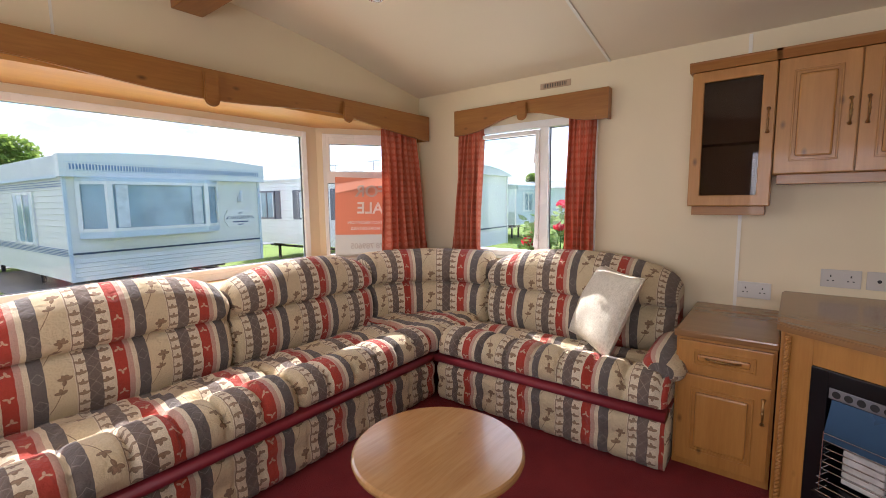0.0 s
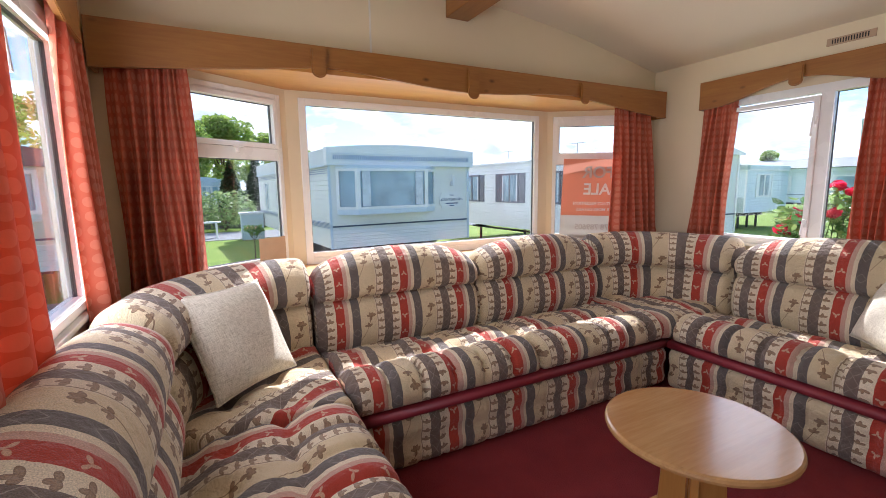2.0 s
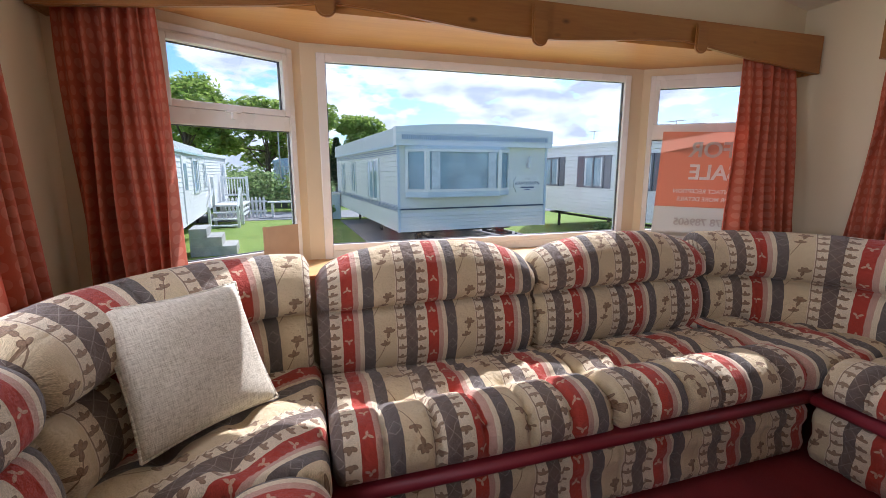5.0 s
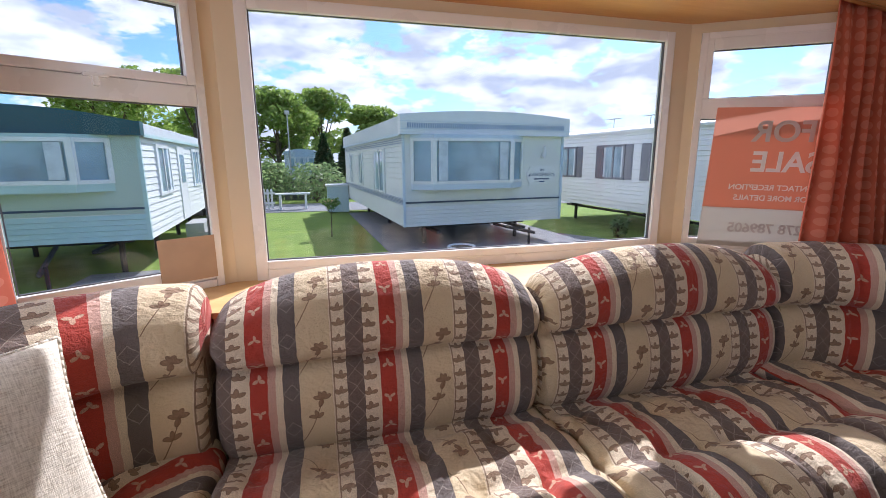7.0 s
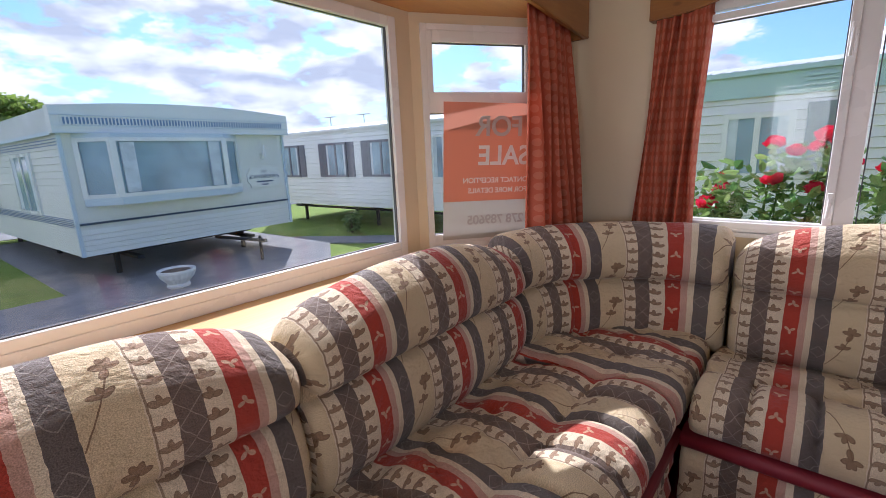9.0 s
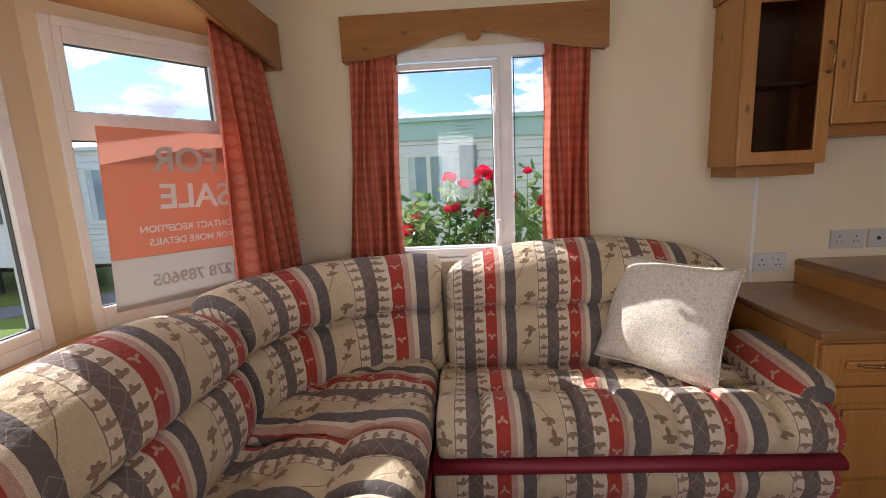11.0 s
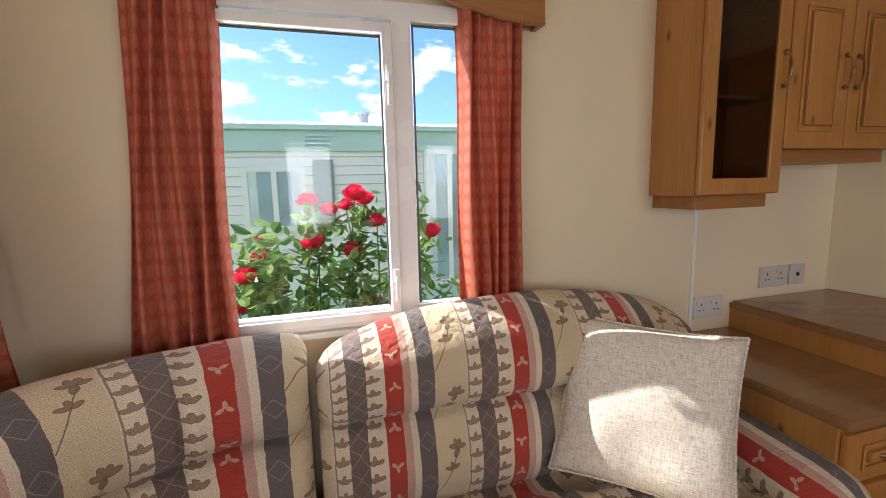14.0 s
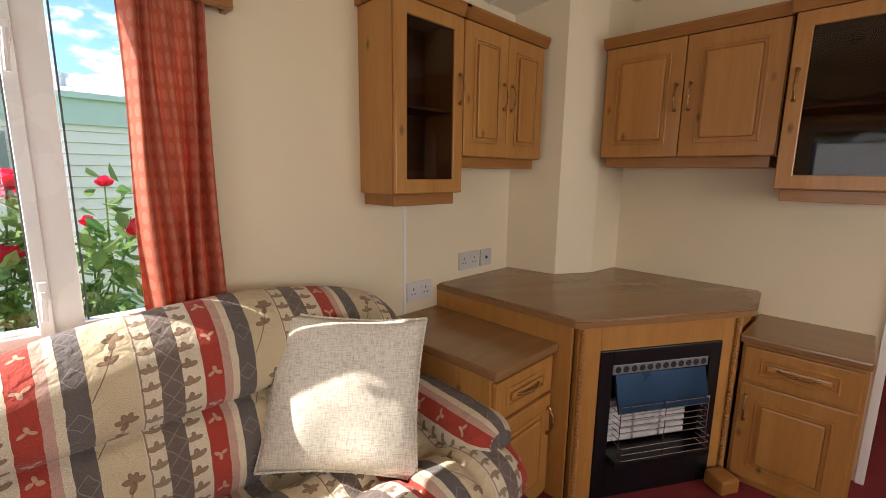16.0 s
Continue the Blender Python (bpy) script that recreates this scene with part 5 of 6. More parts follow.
prism(bm, [(2.93, 1.52), (2.98, 1.47), (3.00, 1.40), (3.63, 1.40), (3.65, 1.47), (3.70, 1.52), (3.70, 1.68), (3.65, 1.73), (3.63, 1.80), (3.00, 1.80), (2.98, 1.73), (2.93, 1.68)], -0.02, 0.008, "y")
part("name_board", bm, UPVC, cv, "white name board with notched corners")
for x, d in ((2.955, 0.035), (3.675, -0.035)):
    bm = bmesh.new()
    prism(bm, [(x, 1.60), (x + d, 1.57), (x + d, 1.63)], -0.023, -0.0205, "y")
    part("board_arrow", bm, INKBLUE, cv)


def words(text, size, mat, name, m, parent=None, depth=0.002, bold=0.0):
    cu = bpy.data.curves.new(name, "FONT")
    cu.offset = bold
    cu.body, cu.size, cu.extrude, cu.align_x, cu.align_y = text, size, depth, "CENTER", "CENTER"
    tmp = bpy.data.objects.new(name, cu)
    me = bpy.data.meshes.new_from_object(tmp)
    bpy.data.objects.remove(tmp)
    me.materials.clear()
    me.materials.append(mat)
    ob = new(name, me)
    if parent is not None:
        ob.parent = parent
    ob.matrix_basis = m
    return ob


words("THE", 0.075, INKBLUE, "lettering", pose(3.315, -0.024, 1.72, 90), cv)
words("CANTERBURY", 0.105, INKBLUE, "lettering", pose(3.315, -0.024, 1.615, 90), cv)
part("lettering_bar", boxes((3.12, -0.023, 1.50, 3.51, -0.0205, 1.53), (3.24, -0.023, 1.44, 3.39, -0.0205, 1.465)), INKBLUE, cv)
bm = boxes((3.28, -0.05, 1.98, 3.36, 0.008, 2.10), bev=0.01)
rod(bm, (3.32, -0.10, 1.98), (3.32, -0.10, 2.20), 0.05, 8, 0.035)
rod(bm, (3.32, -0.10, 2.20), (3.32, -0.10, 2.27), 0.045, 8, 0.01)
part("wall_lantern", bm, CLADW, cv, "pale carriage lantern")

# the white caravan with grey shutters; its long side faces the bay
caravan((-6.1, 8.95), 93.2, 3.6, 8.4, 0.62, 2.66, 2.72, 2.92, "white clad static caravan with grey louvred shutters", CLADW, CLADW, CLADW,
        left=[(6.6, 7.5, 1.42, 2.34, True), (4.5, 5.4, 1.42, 2.34, True), (2.75, 3.65, 1.42, 2.34, True), (0.9, 1.6, 1.35, 2.36, False)])

# the cream and green caravan close by the side window
nv = caravan((6.0, 7.5), 90, 3.6, 8.08, 0.62, 2.68, 2.72, 2.94, "cream clad static caravan with a sage green band", CLADW, CLADG, CLADG,
             left=[(7.12, 7.81, 1.50, 2.25, False), (5.0, 5.68, 0.70, 2.44, False), (2.5, 3.6, 1.45, 2.25, False)])
part("green_band", boxes((-0.035, -0.02, 2.42, -0.014, 8.09, 2.665)), CLADG, nv)
part("green_skirt", boxes((-0.035, -0.02, 0.40, -0.014, 8.09, 0.70)), CLADG, nv)
part("shutter_board", boxes((-0.045, 6.79, 1.55, -0.02, 7.03, 2.32), (-0.052, 6.83, 1.62, -0.0455, 6.99, 1.88), (-0.052, 6.83, 1.94, -0.0455, 6.99, 2.26)), plain("dull_teal_shutter", (0.22, 0.28, 0.29), 0.5), nv, "dull teal panelled shutter")
part("louvre_vent", boxes(*[(-0.06, 6.82, 2.45 + 0.045 * k, -0.036, 7.08, 2.475 + 0.045 * k) for k in range(4)]), CLADG, nv)
bm = bmesh.new()
for k in range(60):
    y = 0.2 + k * 0.132
    prism(bm, [(-0.06, 2.70), (0.6, 2.805), (1.3, 2.893), (1.3, 2.913), (0.6, 2.828), (-0.06, 2.725)], y, y + 0.03, "y")
part("roof_ribs", bm, ROOFM, nv, "pale ribbed roof sheets")
bm = bmesh.new()
rod(bm, (0.9, 6.3, 2.82), (0.9, 6.3, 2.98), 0.07, 10)
rod(bm, (0.9, 6.3, 2.98), (0.9, 6.3, 3.02), 0.10, 10)
part("roof_vent", bm, ROOFM, nv)

# the green-trimmed caravan beyond the angled bay window
GREENISH = plain("pale_green_cladding", (0.50, 0.58, 0.50), 0.4, var=0.06, scale=1.5, depth=0.03)
gv = caravan((-8.33, -5.36), 94.4, 3.6, 6.2, 0.70, 2.35, 2.56, 2.76, "pale green static caravan with a dark green fascia", CLADW, CLADG, DEEPGREEN,
             front=(0.35, 3.22, 1.62, 2.30, 0.28), right=[(0.85, 1.85, 1.35, 2.25, False), (4.1, 5.2, 1.35, 2.25, False)], lower=CLADG)
part("front_panel", boxes((0.03, -0.006, 1.13, 3.57, 0.009, 2.345)), GREENISH, gv)
dr = part("door", boxes((3.592, 2.55, 0.72, 3.63, 3.25, 2.28), bev=0.01), CLADW, gv, "white entrance door")
part("pane", boxes((3.631, 2.7, 1.5, 3.636, 3.1, 2.1)), PANE, dr)
for k, (lo_, hi_) in enumerate(((0.0, 0.22), (0.22, 0.44), (0.44, 0.64))):
    part("step", boxes((3.64, 2.4, lo_ + 0.001, 4.6 - 0.3 * k, 3.3, hi_), bev=0.01), CONCRETE, gv)

# the next caravan in the row, with its white landing, rails and steps
caravan((-15.7, -5.9), 90, 3.3, 5.6, 0.62, 2.45, 2.56, 2.74, "white static caravan with a railed landing at its side", CLADW, CLADW, CLADW, right=[(0.8, 1.3, 1.3, 2.2, False), (4.3, 5.0, 1.3, 2.2, False)])
ld = thing("caravan_landing", (-18.5, -2.05, GZ), "white timber landing with balusters and steps beside a caravan", "landing")
part("deck", boxes((-19.5, -2.55, GZ + 0.66, -17.4, -1.55, GZ + 0.72), bev=0.008), CLADW, ld)
for x in (-19.45, -17.45):
    for y in (-2.5, -1.6):
        part("newel", boxes((x - 0.05, y - 0.05, GZ, x + 0.05, y + 0.05, GZ + (1.72 if x < -18 or y < -2 else 1.35)), bev=0.006), CLADW, ld)
for z in (0.95, 1.62):
    part("rail", boxes((-19.48, -2.44, GZ + z, -19.42, -1.66, GZ + z + 0.07)), CLADW, ld)
for z in (0.28, 0.46):
    part("rail", boxes((-19.39, -1.63, GZ + z, -17.51, -1.58, GZ + z + 0.07)), CLADW, ld)
for k in range(7):
    y = -2.38 + k * 0.105
    part("baluster", boxes((-19.47, y, GZ + 1.02, -19.43, y + 0.035, GZ + 1.62)), CLADW, ld)
for k in range(3):
    part("tread", boxes((-17.38 + 0.32 * k, -2.5, GZ + 0.44 - 0.2 * k, -17.06 + 0.32 * k, -1.65, GZ + 0.49 - 0.2 * k), bev=0.006), CLADW, ld)
for y in (-2.5, -1.6):
    bm = bmesh.new()
    prism(bm, [(-17.40, GZ + 1.32), (-16.45, GZ + 0.74), (-16.45, GZ + 0.66), (-17.40, GZ + 1.24)], y - 0.03, y + 0.03, "y")
    part("handrail", bm, CLADW, ld)
    part("post", boxes((-16.50, y - 0.04, GZ, -16.42, y + 0.04, GZ + 0.70)), CLADW, ld)

CLADB = plain("pale_blue_grey_cladding", (0.60, 0.70, 0.74), 0.4, var=0.06, scale=1.5, depth=0.03)
# farther caravans seen through the side windows
SAGE = plain("dull_sage_cladding", (0.34, 0.43, 0.40), 0.4, var=0.06, scale=1.5, depth=0.03)
fv = caravan((-17.7, 19.4), 0, 8.0, 3.2, 0.72, 2.45, 2.66, 2.80, "sage green static caravan on jacks on the far lawn", CLADB, CLADW, SAGE, right=[(0.7, 1.9, 1.35, 2.3, False)], roofm=CLADB)
part("green_band", boxes((0.03, -0.03, 0.73, 7.97, -0.013, 1.35)), SAGE, fv)
for a_ in (1.2, 4.0, 6.3):
    far_window(fv, "x", a_, a_ + 1.3, 1.5, 2.3, 0.0, -1)
TILES = plain("grey_roof_tiles", (0.30, 0.31, 0.32), 0.7, var=0.2, scale=3, depth=0.4)
lv = caravan((-24.0, 33.0), 4, 26.0, 4.0, 0.62, 2.55, 2.72, 2.80, "long pale blue-grey chalet with a grey tiled roof", CLADB, CLADW, CLADB, roofm=TILES)
bm = bmesh.new()
prism(bm, [(-0.35, 2.82), (2.0, 3.45), (4.35, 2.82)], -0.3, 26.3, "x")
part("pitched_roof", bm, TILES, lv, "grey tiled pitched roof")
for a_ in (8.0, 11.5, 15.0, 18.5):
    far_window(lv, "x", a_, a_ + 1.5, 1.35, 2.3, 0.0, -1)
caravan((1.6, -9.8), 90, 3.6, 8.6, 0.62, 2.60, 2.72, 2.92, "white static caravan on the neighbouring pitch", CLADW, CLADW, CLADW, right=[(1.6, 2.6, 1.4, 2.3, False), (4.2, 5.0, 1.4, 2.3, False), (6.2, 7.2, 1.4, 2.3, False)])

caravan((-30.0, -1.15), 90, 2.0, 5.0, 0.5, 2.40, 2.55, 2.72, "small white static caravan beyond the trees", CLADW, CLADB2, CLADB2, front=(0.2, 1.8, 1.35, 2.2, 0.2))

# ---- plants ----
PEACHROSE = leaf_mat("peach_rose_petals", (0.75, 0.45, 0.32), (0.85, 0.60, 0.45))
def leaf_cloud(bm, centres, count, size, rnd, flat=0.5):
    for _ in range(count):
        c, r = rnd.choice(centres)
        d = Vector((rnd.gauss(0, 1), rnd.gauss(0, 1), rnd.gauss(0, 1))).normalized()
        p = Vector(c) + Vector((d.x * r[0], d.y * r[1], d.z * r[2])) * (0.72 + 0.33 * rnd.random())
        s = size * rnd.uniform(0.6, 1.35)
        a = Vector((rnd.gauss(0, 1), rnd.gauss(0, 1), rnd.gauss(0, flat))).normalized()
        b = a.cross(Vector((rnd.gauss(0, 1), rnd.gauss(0, 1), rnd.gauss(0, 1)))).normalized()
        q = [p - a * s, p + b * s * 0.45 + a * s * 0.1, p + a * s, p - b * s * 0.45 + a * s * 0.1]
        bm.faces.new([bm.verts.new(v) for v in q])


def tree(loc, height, spread, seed, mat=LEAF, count=5200, size=0.19, label="broad leafy tree behind the caravans", cone=False):
    rnd = random.Random(seed)
    e = thing("tree", (*loc, GZ), label, "tree", "trees on the skyline")
    bm = bmesh.new()
    base = Vector((*loc, GZ))
    rod(bm, base, base + Vector((0.1, 0.05, height * 0.55)), 0.035 * height, 9, 0.016 * height)
    centres = []
    for i in range(13):
        if cone:
            h = height * (0.15 + 0.8 * i / 12)
            r = spread * (1.05 - 0.95 * i / 12)
            centres.append(((loc[0], loc[1], GZ + h), (r, r, height * 0.1)))
            continue
        a, h = rnd.uniform(0, 2 * math.pi), rnd.uniform(0.42, 0.9)
        k = spread * rnd.uniform(0.25, 0.75) * math.sin(math.pi * min(1, h))
        tip = base + Vector((k * math.cos(a), k * math.sin(a), h * height))
        rod(bm, base + Vector((0.05, 0.02, height * rnd.uniform(0.25, 0.5))), tip, 0.009 * height, 6, 0.003 * height)
        r = spread * rnd.uniform(0.26, 0.44)
        centres.append((tuple(tip), (r, r, r * 0.75)))
    part("trunk", bm, BARK, e)
    bm = bmesh.new()
    leaf_cloud(bm, centres, count, size, rnd)
    me_ob = part("crown", bm, mat, e)
    return e


def bush(loc, rx, ry, h, seed, mat=HEDGE, count=1500, size=0.10, label="rounded green garden bush", name="bush"):
    rnd = random.Random(seed)
    e = thing(name, (*loc, GZ), label, "bush", "garden bushes")
    bm = bmesh.new()
    for i in range(7):
        a = rnd.uniform(0, 6.28)
        rod(bm, (loc[0], loc[1], GZ), (loc[0] + rx * 0.5 * math.cos(a), loc[1] + ry * 0.5 * math.sin(a), GZ + h * 0.7), 0.025, 6, 0.008)
    part("stems", bm, BARK, e)
    bm = bmesh.new()
    leaf_cloud(bm, [((loc[0] + rnd.uniform(-.35, .35) * rx, loc[1] + rnd.uniform(-.35, .35) * ry, GZ + h * rnd.uniform(0.42, 0.62)), (rx * 0.72, ry * 0.72, h * 0.42)) for _ in range(6)], count, size, rnd)
    part("foliage", bm, mat, e)
    return e


tree((-31, -1.6), 6.6, 3.0, 1)
tree((-36, 1.2), 7.2, 3.2, 2)
tree((-33, 4.6), 5.9, 2.6, 3, label="round leafy tree with pale blossom behind the caravans")
tree((-30, -6.0), 7.6, 3.6, 4)
tree((-40, -12.0), 9.0, 4.5, 5)
tree((-32, -11), 8.0, 4.0, 6)
tree((-26.5, 2.5), 3.6, 1.0, 7, CONIF, 2200, 0.16, "dark conifer at the end of the lawn", True)
tree((-27.0, 1.2), 3.3, 1.0, 8, CONIF, 2200, 0.16, "dark conifer at the end of the lawn", True)
tree((-17, 36), 4.6, 1.1, 9, LEAF, 900, 0.2, "dark pine on the skyline")
tree((-10.5, 37), 4.8, 1.2, 10, LEAF, 900, 0.2, "dark pine on the skyline")
tree((-14, -20), 8.5, 4.0, 11)
tree((-5, -22), 8.0, 4.0, 12)
tree((5, -21), 8.5, 4.0, 13)
bush((-22.4, -1.4), 0.9, 1.1, 2.2, 21)
bush((-23.0, 0.7), 1.5, 1.7, 1.9, 22)
bush((-24.0, -3.6), 1.6, 1.8, 2.4, 23)
rt = thing("rose_tree", (-12.2, 1.15, GZ), "small standard rose with a bare stem on the lawn", "rose tree")
bm = bmesh.new()
rod(bm, (-12.2, 1.15, GZ), (-12.2, 1.16, GZ + 0.62), 0.018, 7, 0.012)
for k in range(6):
    rod(bm, (-12.2, 1.16, GZ + 0.60), (-12.2 + 0.16 * math.cos(k), 1.16 + 0.18 * math.sin(k), GZ + 0.86), 0.008, 5, 0.004)
part("stem", bm, BARK, rt)
bm = bmesh.new()
leaf_cloud(bm, [((-12.2 + 0.1 * math.cos(k), 1.16 + 0.12 * math.sin(k), GZ + 0.84 + 0.05 * (k % 3)), (0.13, 0.13, 0.10)) for k in range(6)], 300, 0.05, random.Random(5))
part("crown", bm, ROSELEAF, rt)
bm = bmesh.new()
leaf_cloud(bm, [((-12.15, 1.2 - 0.1 * k, GZ + 0.93 + 0.03 * (k % 2)), (0.04, 0.04, 0.03)) for k in range(3)], 40, 0.04, random.Random(6))
part("bloom", bm, PEACHROSE, rt, "pale peach blooms")
bush((-10.0, 8.2), 0.28, 0.28, 0.55, 25, HEDGE, 200, 0.08, "small spiky shrub on the lawn")
bush((-9.0, 25.5), 0.7, 0.6, 1.5, 26, LEAF, 500, 0.10, "small flowering shrub on the far lawn")

# fence, bench, store box and stand at the lawn's end
fe = thing("garden_fence", (-24.5, 0.5, GZ), "low weathered board fence at the lawn's end", "fence")
for i in range(26):
    y = -5.0 + i * 0.34
    part("board", boxes((-24.52, y, GZ, -24.48, y + 0.31, GZ + 1.05)), FENCEW, fe)
be = thing("bench", (-19.6, -0.2, GZ), "white slatted garden bench", "bench")
part("seat", boxes((-19.8, -0.88, GZ + 0.62, -19.4, 0.48, GZ + 0.68), bev=0.01), CLADW, be)
for y in (-0.7, 0.3):
    part("leg", boxes((-19.75, y - 0.04, GZ + 0.02, -19.45, y + 0.04, GZ + 0.62)), CLADW, be)
pf = thing("picket_fence", (-20.0, -1.9, GZ), "low white picket fence beside the bench", "fence")
for i in range(12):
    y = -2.75 + i * 0.15
    bm = bmesh.new()
    prism(bm, [(y, GZ), (y + 0.085, GZ), (y + 0.085, GZ + 0.80), (y + 0.0425, GZ + 0.86), (y, GZ + 0.80)], -20.01, -19.985, "x")
    part("picket", bm, CLADW, pf)
for z in (0.22, 0.62):
    part("rail", boxes((-20.05, -2.8, GZ + z, -20.0105, -0.95, GZ + z + 0.08)), CLADW, pf)
bx = thing("storage_box", (-18.2, 1.55, GZ), "grey plastic garden storage box with a lid", "storage box")
part("body", boxes((-18.5, 1.15, GZ + 0.02, -17.9, 1.95, GZ + 1.0), bev=0.02), CLADB, bx)
part("lid", boxes((-18.55, 1.10, GZ + 1.0, -17.85, 2.0, GZ + 1.08), bev=0.02), CLADW, bx)
lp = thing("lamp_post", (-26, -0.6, GZ), "tall grey lamp post", "lamp post")
bm = bmesh.new()
rod(bm, (-26, -0.6, GZ), (-26, -0.6, GZ + 4.4), 0.05, 8, 0.03)
part("post", bm, SOCKETP, lp)
bm = boxes((-26.1, -0.72, GZ + 4.4, -25.9, -0.48, GZ + 4.6), bev=0.03)
part("lantern", bm, SOCKETP, lp)

# the white sale board stands on the frame inside the angled bay window, its top leaning into the room
sb = thing("sale_board", (*on(BAY[2], BAY[3], 0.07), 0), "translucent sale board seen from behind, orange above white", "sign", rz=57.1, local=True)
LEAN = Matrix.Translation((0.062, -0.016, 0.80)) @ pose(0, 0, 0, 3.4, 1.6, 0)
for nm_, lo_, hi_, mat_, lab_ in (("orange_panel", 0.1755, 0.605, SIGN_OR, "orange upper panel"), ("white_panel", 0.0, 0.175, SIGN_WH, "white lower panel")):
    bm = boxes((0.0, -0.003, lo_, 0.50, 0.001, hi_))
    bmesh.ops.transform(bm, matrix=LEAN, verts=bm.verts)
    part(nm_, bm, mat_, sb, lab_)


def back_words(text, size, x, z, mat):
    words(text, size, mat, "lettering", LEAN @ pose(x, -0.0045, z, 90, 0, 0) @ Matrix.Diagonal((-1, 1, 1, 1)), sb, 0.0008, size * 0.02)


back_words("FOR", 0.120, 0.262, 0.502, GREYINK)
back_words("SALE", 0.120, 0.288, 0.375, UPVC)
back_words("CONTACT RECEPTION", 0.033, 0.262, 0.268, UPVC)
back_words("FOR MORE DETAILS", 0.033, 0.262, 0.222, UPVC)
back_words("01278 789605", 0.060, 0.285, 0.085, GREYINK)

# roses against the side window
rb = thing("rose_bush", (-0.95, 4.3, GZ), "tall bush of red roses outside the side window", "rose bush")
rnd = random.Random(77)
BLOOMS = [(-1.39, 4.28, 0.815, 0.084), (-1.325, 4.33, 0.9, 0.074), (-1.09, 4.35, 1.165, 0.07), (-0.99, 4.32, 1.12, 0.061), (-0.86, 4.25, 1.2, 0.074), (-0.8, 4.32, 1.17, 0.061), (-0.455, 4.3, 0.985, 0.07), (-1.45, 4.3, 0.655, 0.061), (-0.555, 4.32, 1.195, 0.043), (-1.08, 4.28, 0.965, 0.074), (-0.885, 4.28, 0.915, 0.068), (-0.75, 4.3, 1.055, 0.065), (-0.9, 4.36, 1.14, 0.054), (-1.33, 4.35, 0.985, 0.041), (-0.62, 4.4, 1.02, 0.041)]
bm = bmesh.new()
tips = []
for i in range(46):
    if i < len(BLOOMS):
        tip = Vector(BLOOMS[i][:3])
    else:
        tip = Vector((rnd.uniform(-1.5, -0.35), rnd.uniform(4.15, 4.55), rnd.uniform(0.35, 1.05)))
    root = Vector((-0.95 + rnd.uniform(-0.3, 0.3), 4.35 + rnd.uniform(-0.1, 0.1), GZ))
    mid = root.lerp(tip, 0.55) + Vector((rnd.uniform(-.08, .08), rnd.uniform(-.05, .05), 0.1))
    rod(bm, root, mid, 0.008, 5, 0.006)
    rod(bm, mid, tip, 0.006, 5, 0.003)
    tips += [root.lerp(mid, 0.8), mid, mid.lerp(tip, 0.4), mid.lerp(tip, 0.75), tip - Vector((0, 0, 0.05))]
part("stems", bm, ROSELEAF, rb)
bm = bmesh.new()
for c in tips:
    for _ in range(14):
        p = c + Vector((rnd.gauss(0, 0.06), rnd.gauss(0, 0.06), rnd.gauss(-0.02, 0.06)))
        s = rnd.uniform(0.022, 0.048)
        a = Vector((rnd.gauss(0, 1), rnd.gauss(0, 1), rnd.gauss(-0.3, 0.6))).normalized()
        b = a.cross(Vector((rnd.gauss(0, 0.5), rnd.gauss(0, 0.5), 1))).normalized()
        n_ = a.cross(b)
        q = [p - a * s, p - a * s * 0.3 + b * s * 0.62, p + a * s * 0.5 + b * s * 0.5, p + a * s * 1.15, p + a * s * 0.5 - b * s * 0.5, p - a * s * 0.3 - b * s * 0.62]
        mid = [bm.verts.new(p - a * s + n_ * 0.0), bm.verts.new(p + a * s * 1.15)]
        v = [mid[0], bm.verts.new(q[1] + n_ * s * 0.22), bm.verts.new(q[2] + n_ * s * 0.18), mid[1]]
        w_ = [mid[0], mid[1], bm.verts.new(q[4] + n_ * s * 0.18), bm.verts.new(q[5] + n_ * s * 0.22)]
        bm.faces.new(v)
        bm.faces.new(w_)
part("foliage", bm, ROSELEAF, rb)
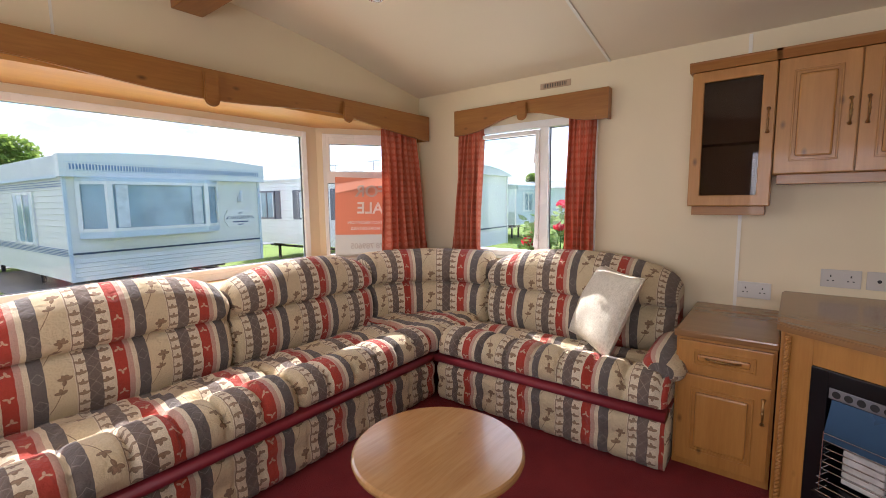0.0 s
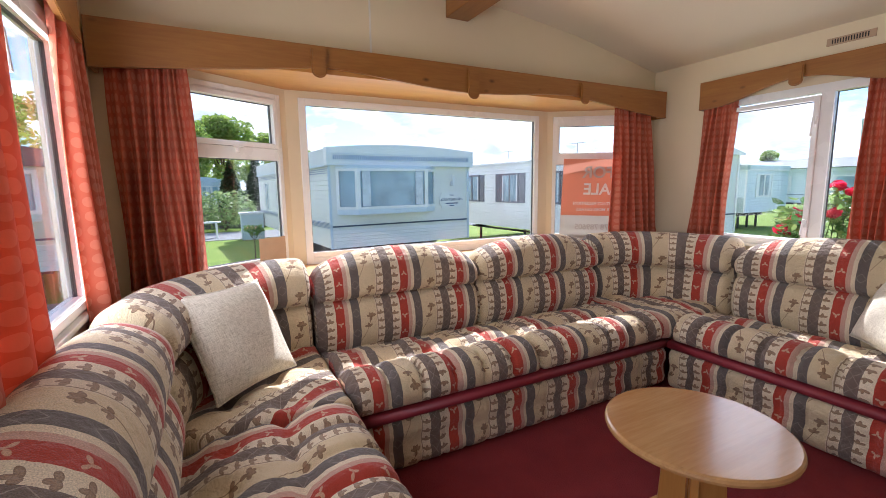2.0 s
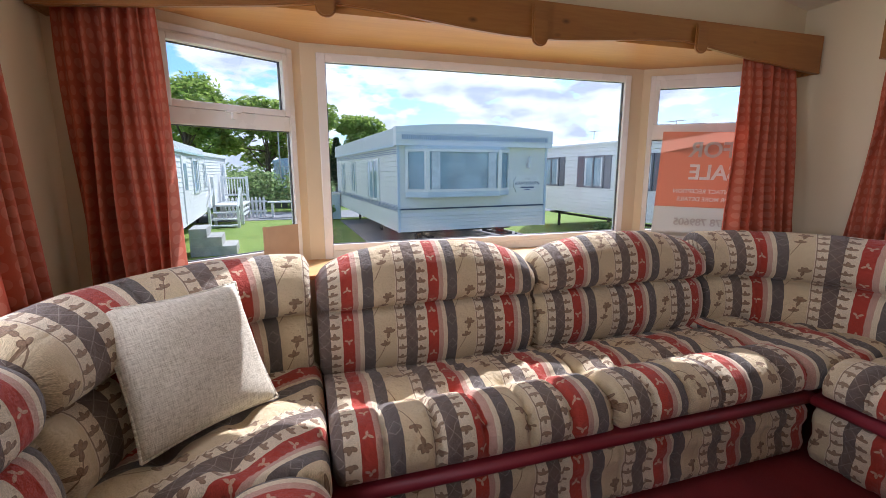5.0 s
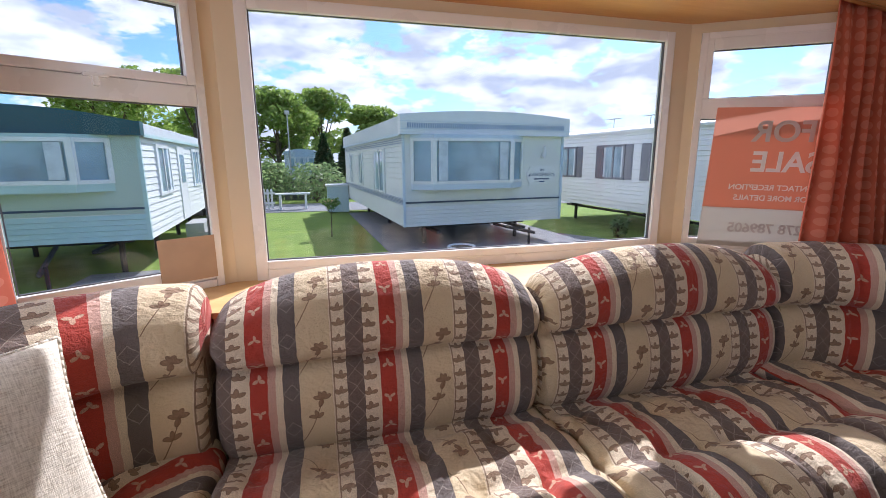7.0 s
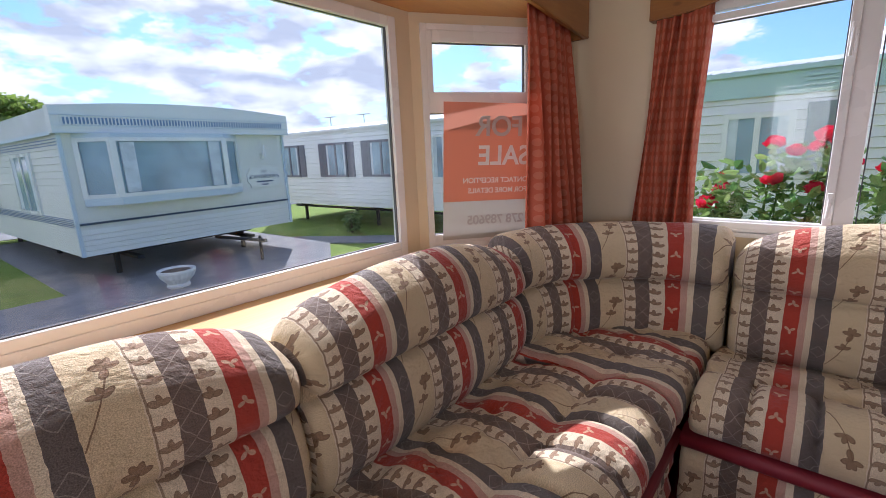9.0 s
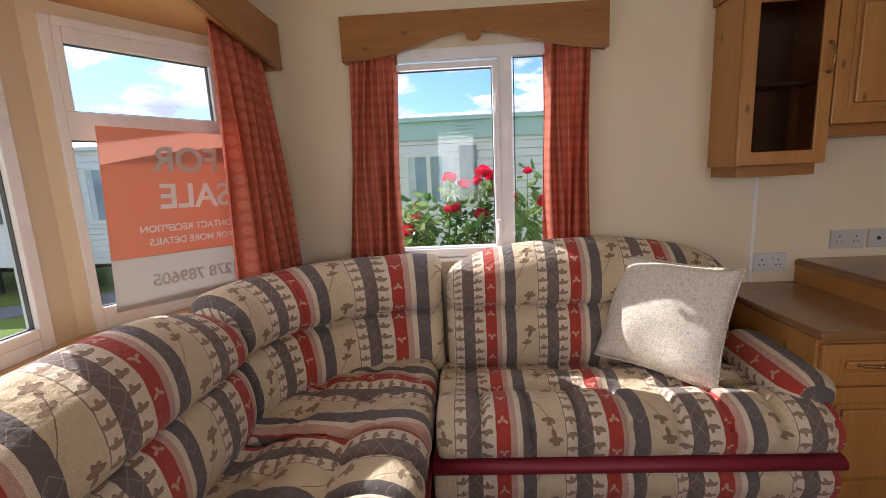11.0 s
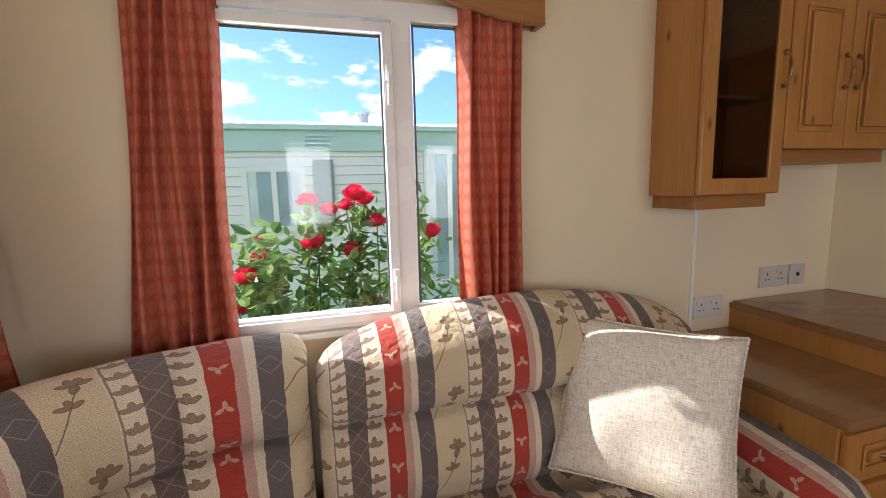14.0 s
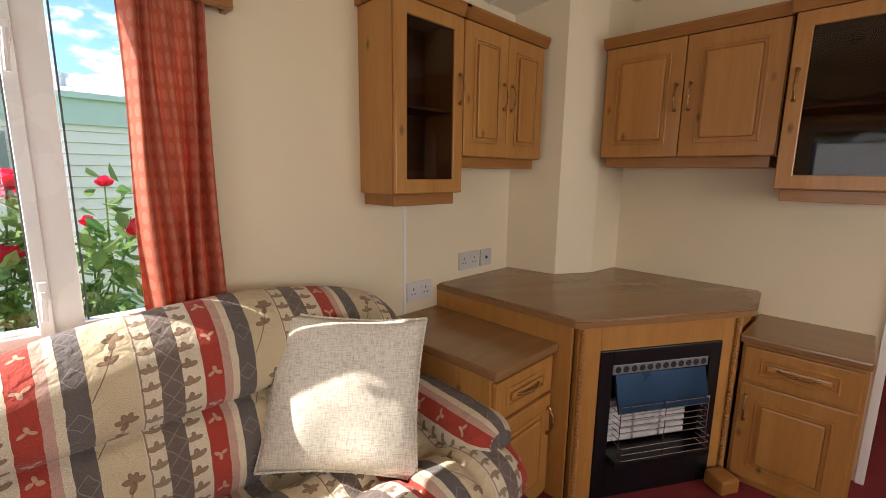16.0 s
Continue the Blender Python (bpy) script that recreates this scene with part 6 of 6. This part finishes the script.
for x, y, z, r in BLOOMS:
    bm = bmesh.new()
    for ring, (count, rad, tilt) in enumerate(((3, 0.25, 80), (4, 0.45, 65), (5, 0.68, 45), (6, 0.9, 22))):
        for k in range(count):
            a = 2 * math.pi * (k + 0.37 * ring) / count + rnd.uniform(-.2, .2)
            t = radians(tilt + rnd.uniform(-10, 10))
            m = Matrix.Translation((x, y, z)) @ Euler((radians(-25) + rnd.uniform(-.1, .1), rnd.uniform(-.3, .3), 0)).to_matrix().to_4x4() @ Matrix.Rotation(a, 4, "Z")
            pts = []
            for u in (0, 0.5, 1):
                row = []
                for w_ in (-1, -0.5, 0, 0.5, 1):
                    out = r * rad * (0.35 + 0.65 * u * math.cos(t))
                    up = r * (-0.3 + 0.95 * u * math.sin(t) + 0.12 * (1 - w_ * w_) * u)
                    wide = r * (0.22 + 0.36 * math.sin(math.pi * (0.15 + 0.62 * u))) * w_ * (0.5 + 0.6 * rad)
                    row.append(bm.verts.new(m @ Vector((out - 0.25 * r * w_ * w_ * rad, wide, up))))
                pts.append(row)
            for p, q in zip(pts, pts[1:]):
                for j in range(4):
                    bm.faces.new((p[j], p[j + 1], q[j + 1], q[j]))
    part("bloom", bm, ROSE, rb, "full red bloom", smooth=True)

# small things about the pitches
pt = thing("planter", (-8.6, 3.55, GZ), "low fluted white concrete planter on the tarmac", "planter")
prof = [(r * 0.78, z * 0.95) for r, z in ((0.21, 0.02), (0.22, 0.05), (0.19, 0.08), (0.21, 0.11), (0.30, 0.18), (0.335, 0.26), (0.355, 0.275), (0.355, 0.315), (0.31, 0.315), (0.29, 0.27))]
bm = bmesh.new()
rings = [[bm.verts.new((-8.6 + (r + 0.008 * (j % 2) * (2 < i < 6)) * math.cos(2 * math.pi * j / 40), 3.55 + (r + 0.008 * (j % 2) * (2 < i < 6)) * math.sin(2 * math.pi * j / 40), GZ + z)) for j in range(40)] for i, (r, z) in enumerate(prof)]
for p, q in zip(rings, rings[1:]):
    for j in range(40):
        bm.faces.new((p[j], p[(j + 1) % 40], q[(j + 1) % 40], q[j]))
bm.faces.new(rings[0][::-1])
part("bowl", bm, CLADW, pt)
bm = bmesh.new()
bmesh.ops.create_cone(bm, cap_ends=True, segments=24, radius1=0.21, radius2=0.225, depth=0.03, matrix=pose(-8.6, 3.55, GZ + 0.255))
part("soil", bm, BARK, pt)
for x, y in ((-12.4, 9.6), (-11.2, 9.9), (-9.2, 9.7)):
    ae = thing("roof_aerial", (x, y, 2.13), "thin television aerial on a caravan roof", "aerial", "roof aerials")
    bm = bmesh.new()
    rod(bm, (x, y, 2.0), (x, y, 2.42), 0.015, 6)
    part("mast", bm, SOCKETP, ae)
    bm = bmesh.new()
    rod(bm, (x - 0.25, y, 2.40), (x + 0.25, y, 2.40), 0.012, 6)
    for k in range(5):
        rod(bm, (x - 0.2 + 0.1 * k, y - 0.12, 2.40), (x - 0.2 + 0.1 * k, y + 0.12, 2.40), 0.008, 5)
    part("antenna", bm, SOCKETP, ae)
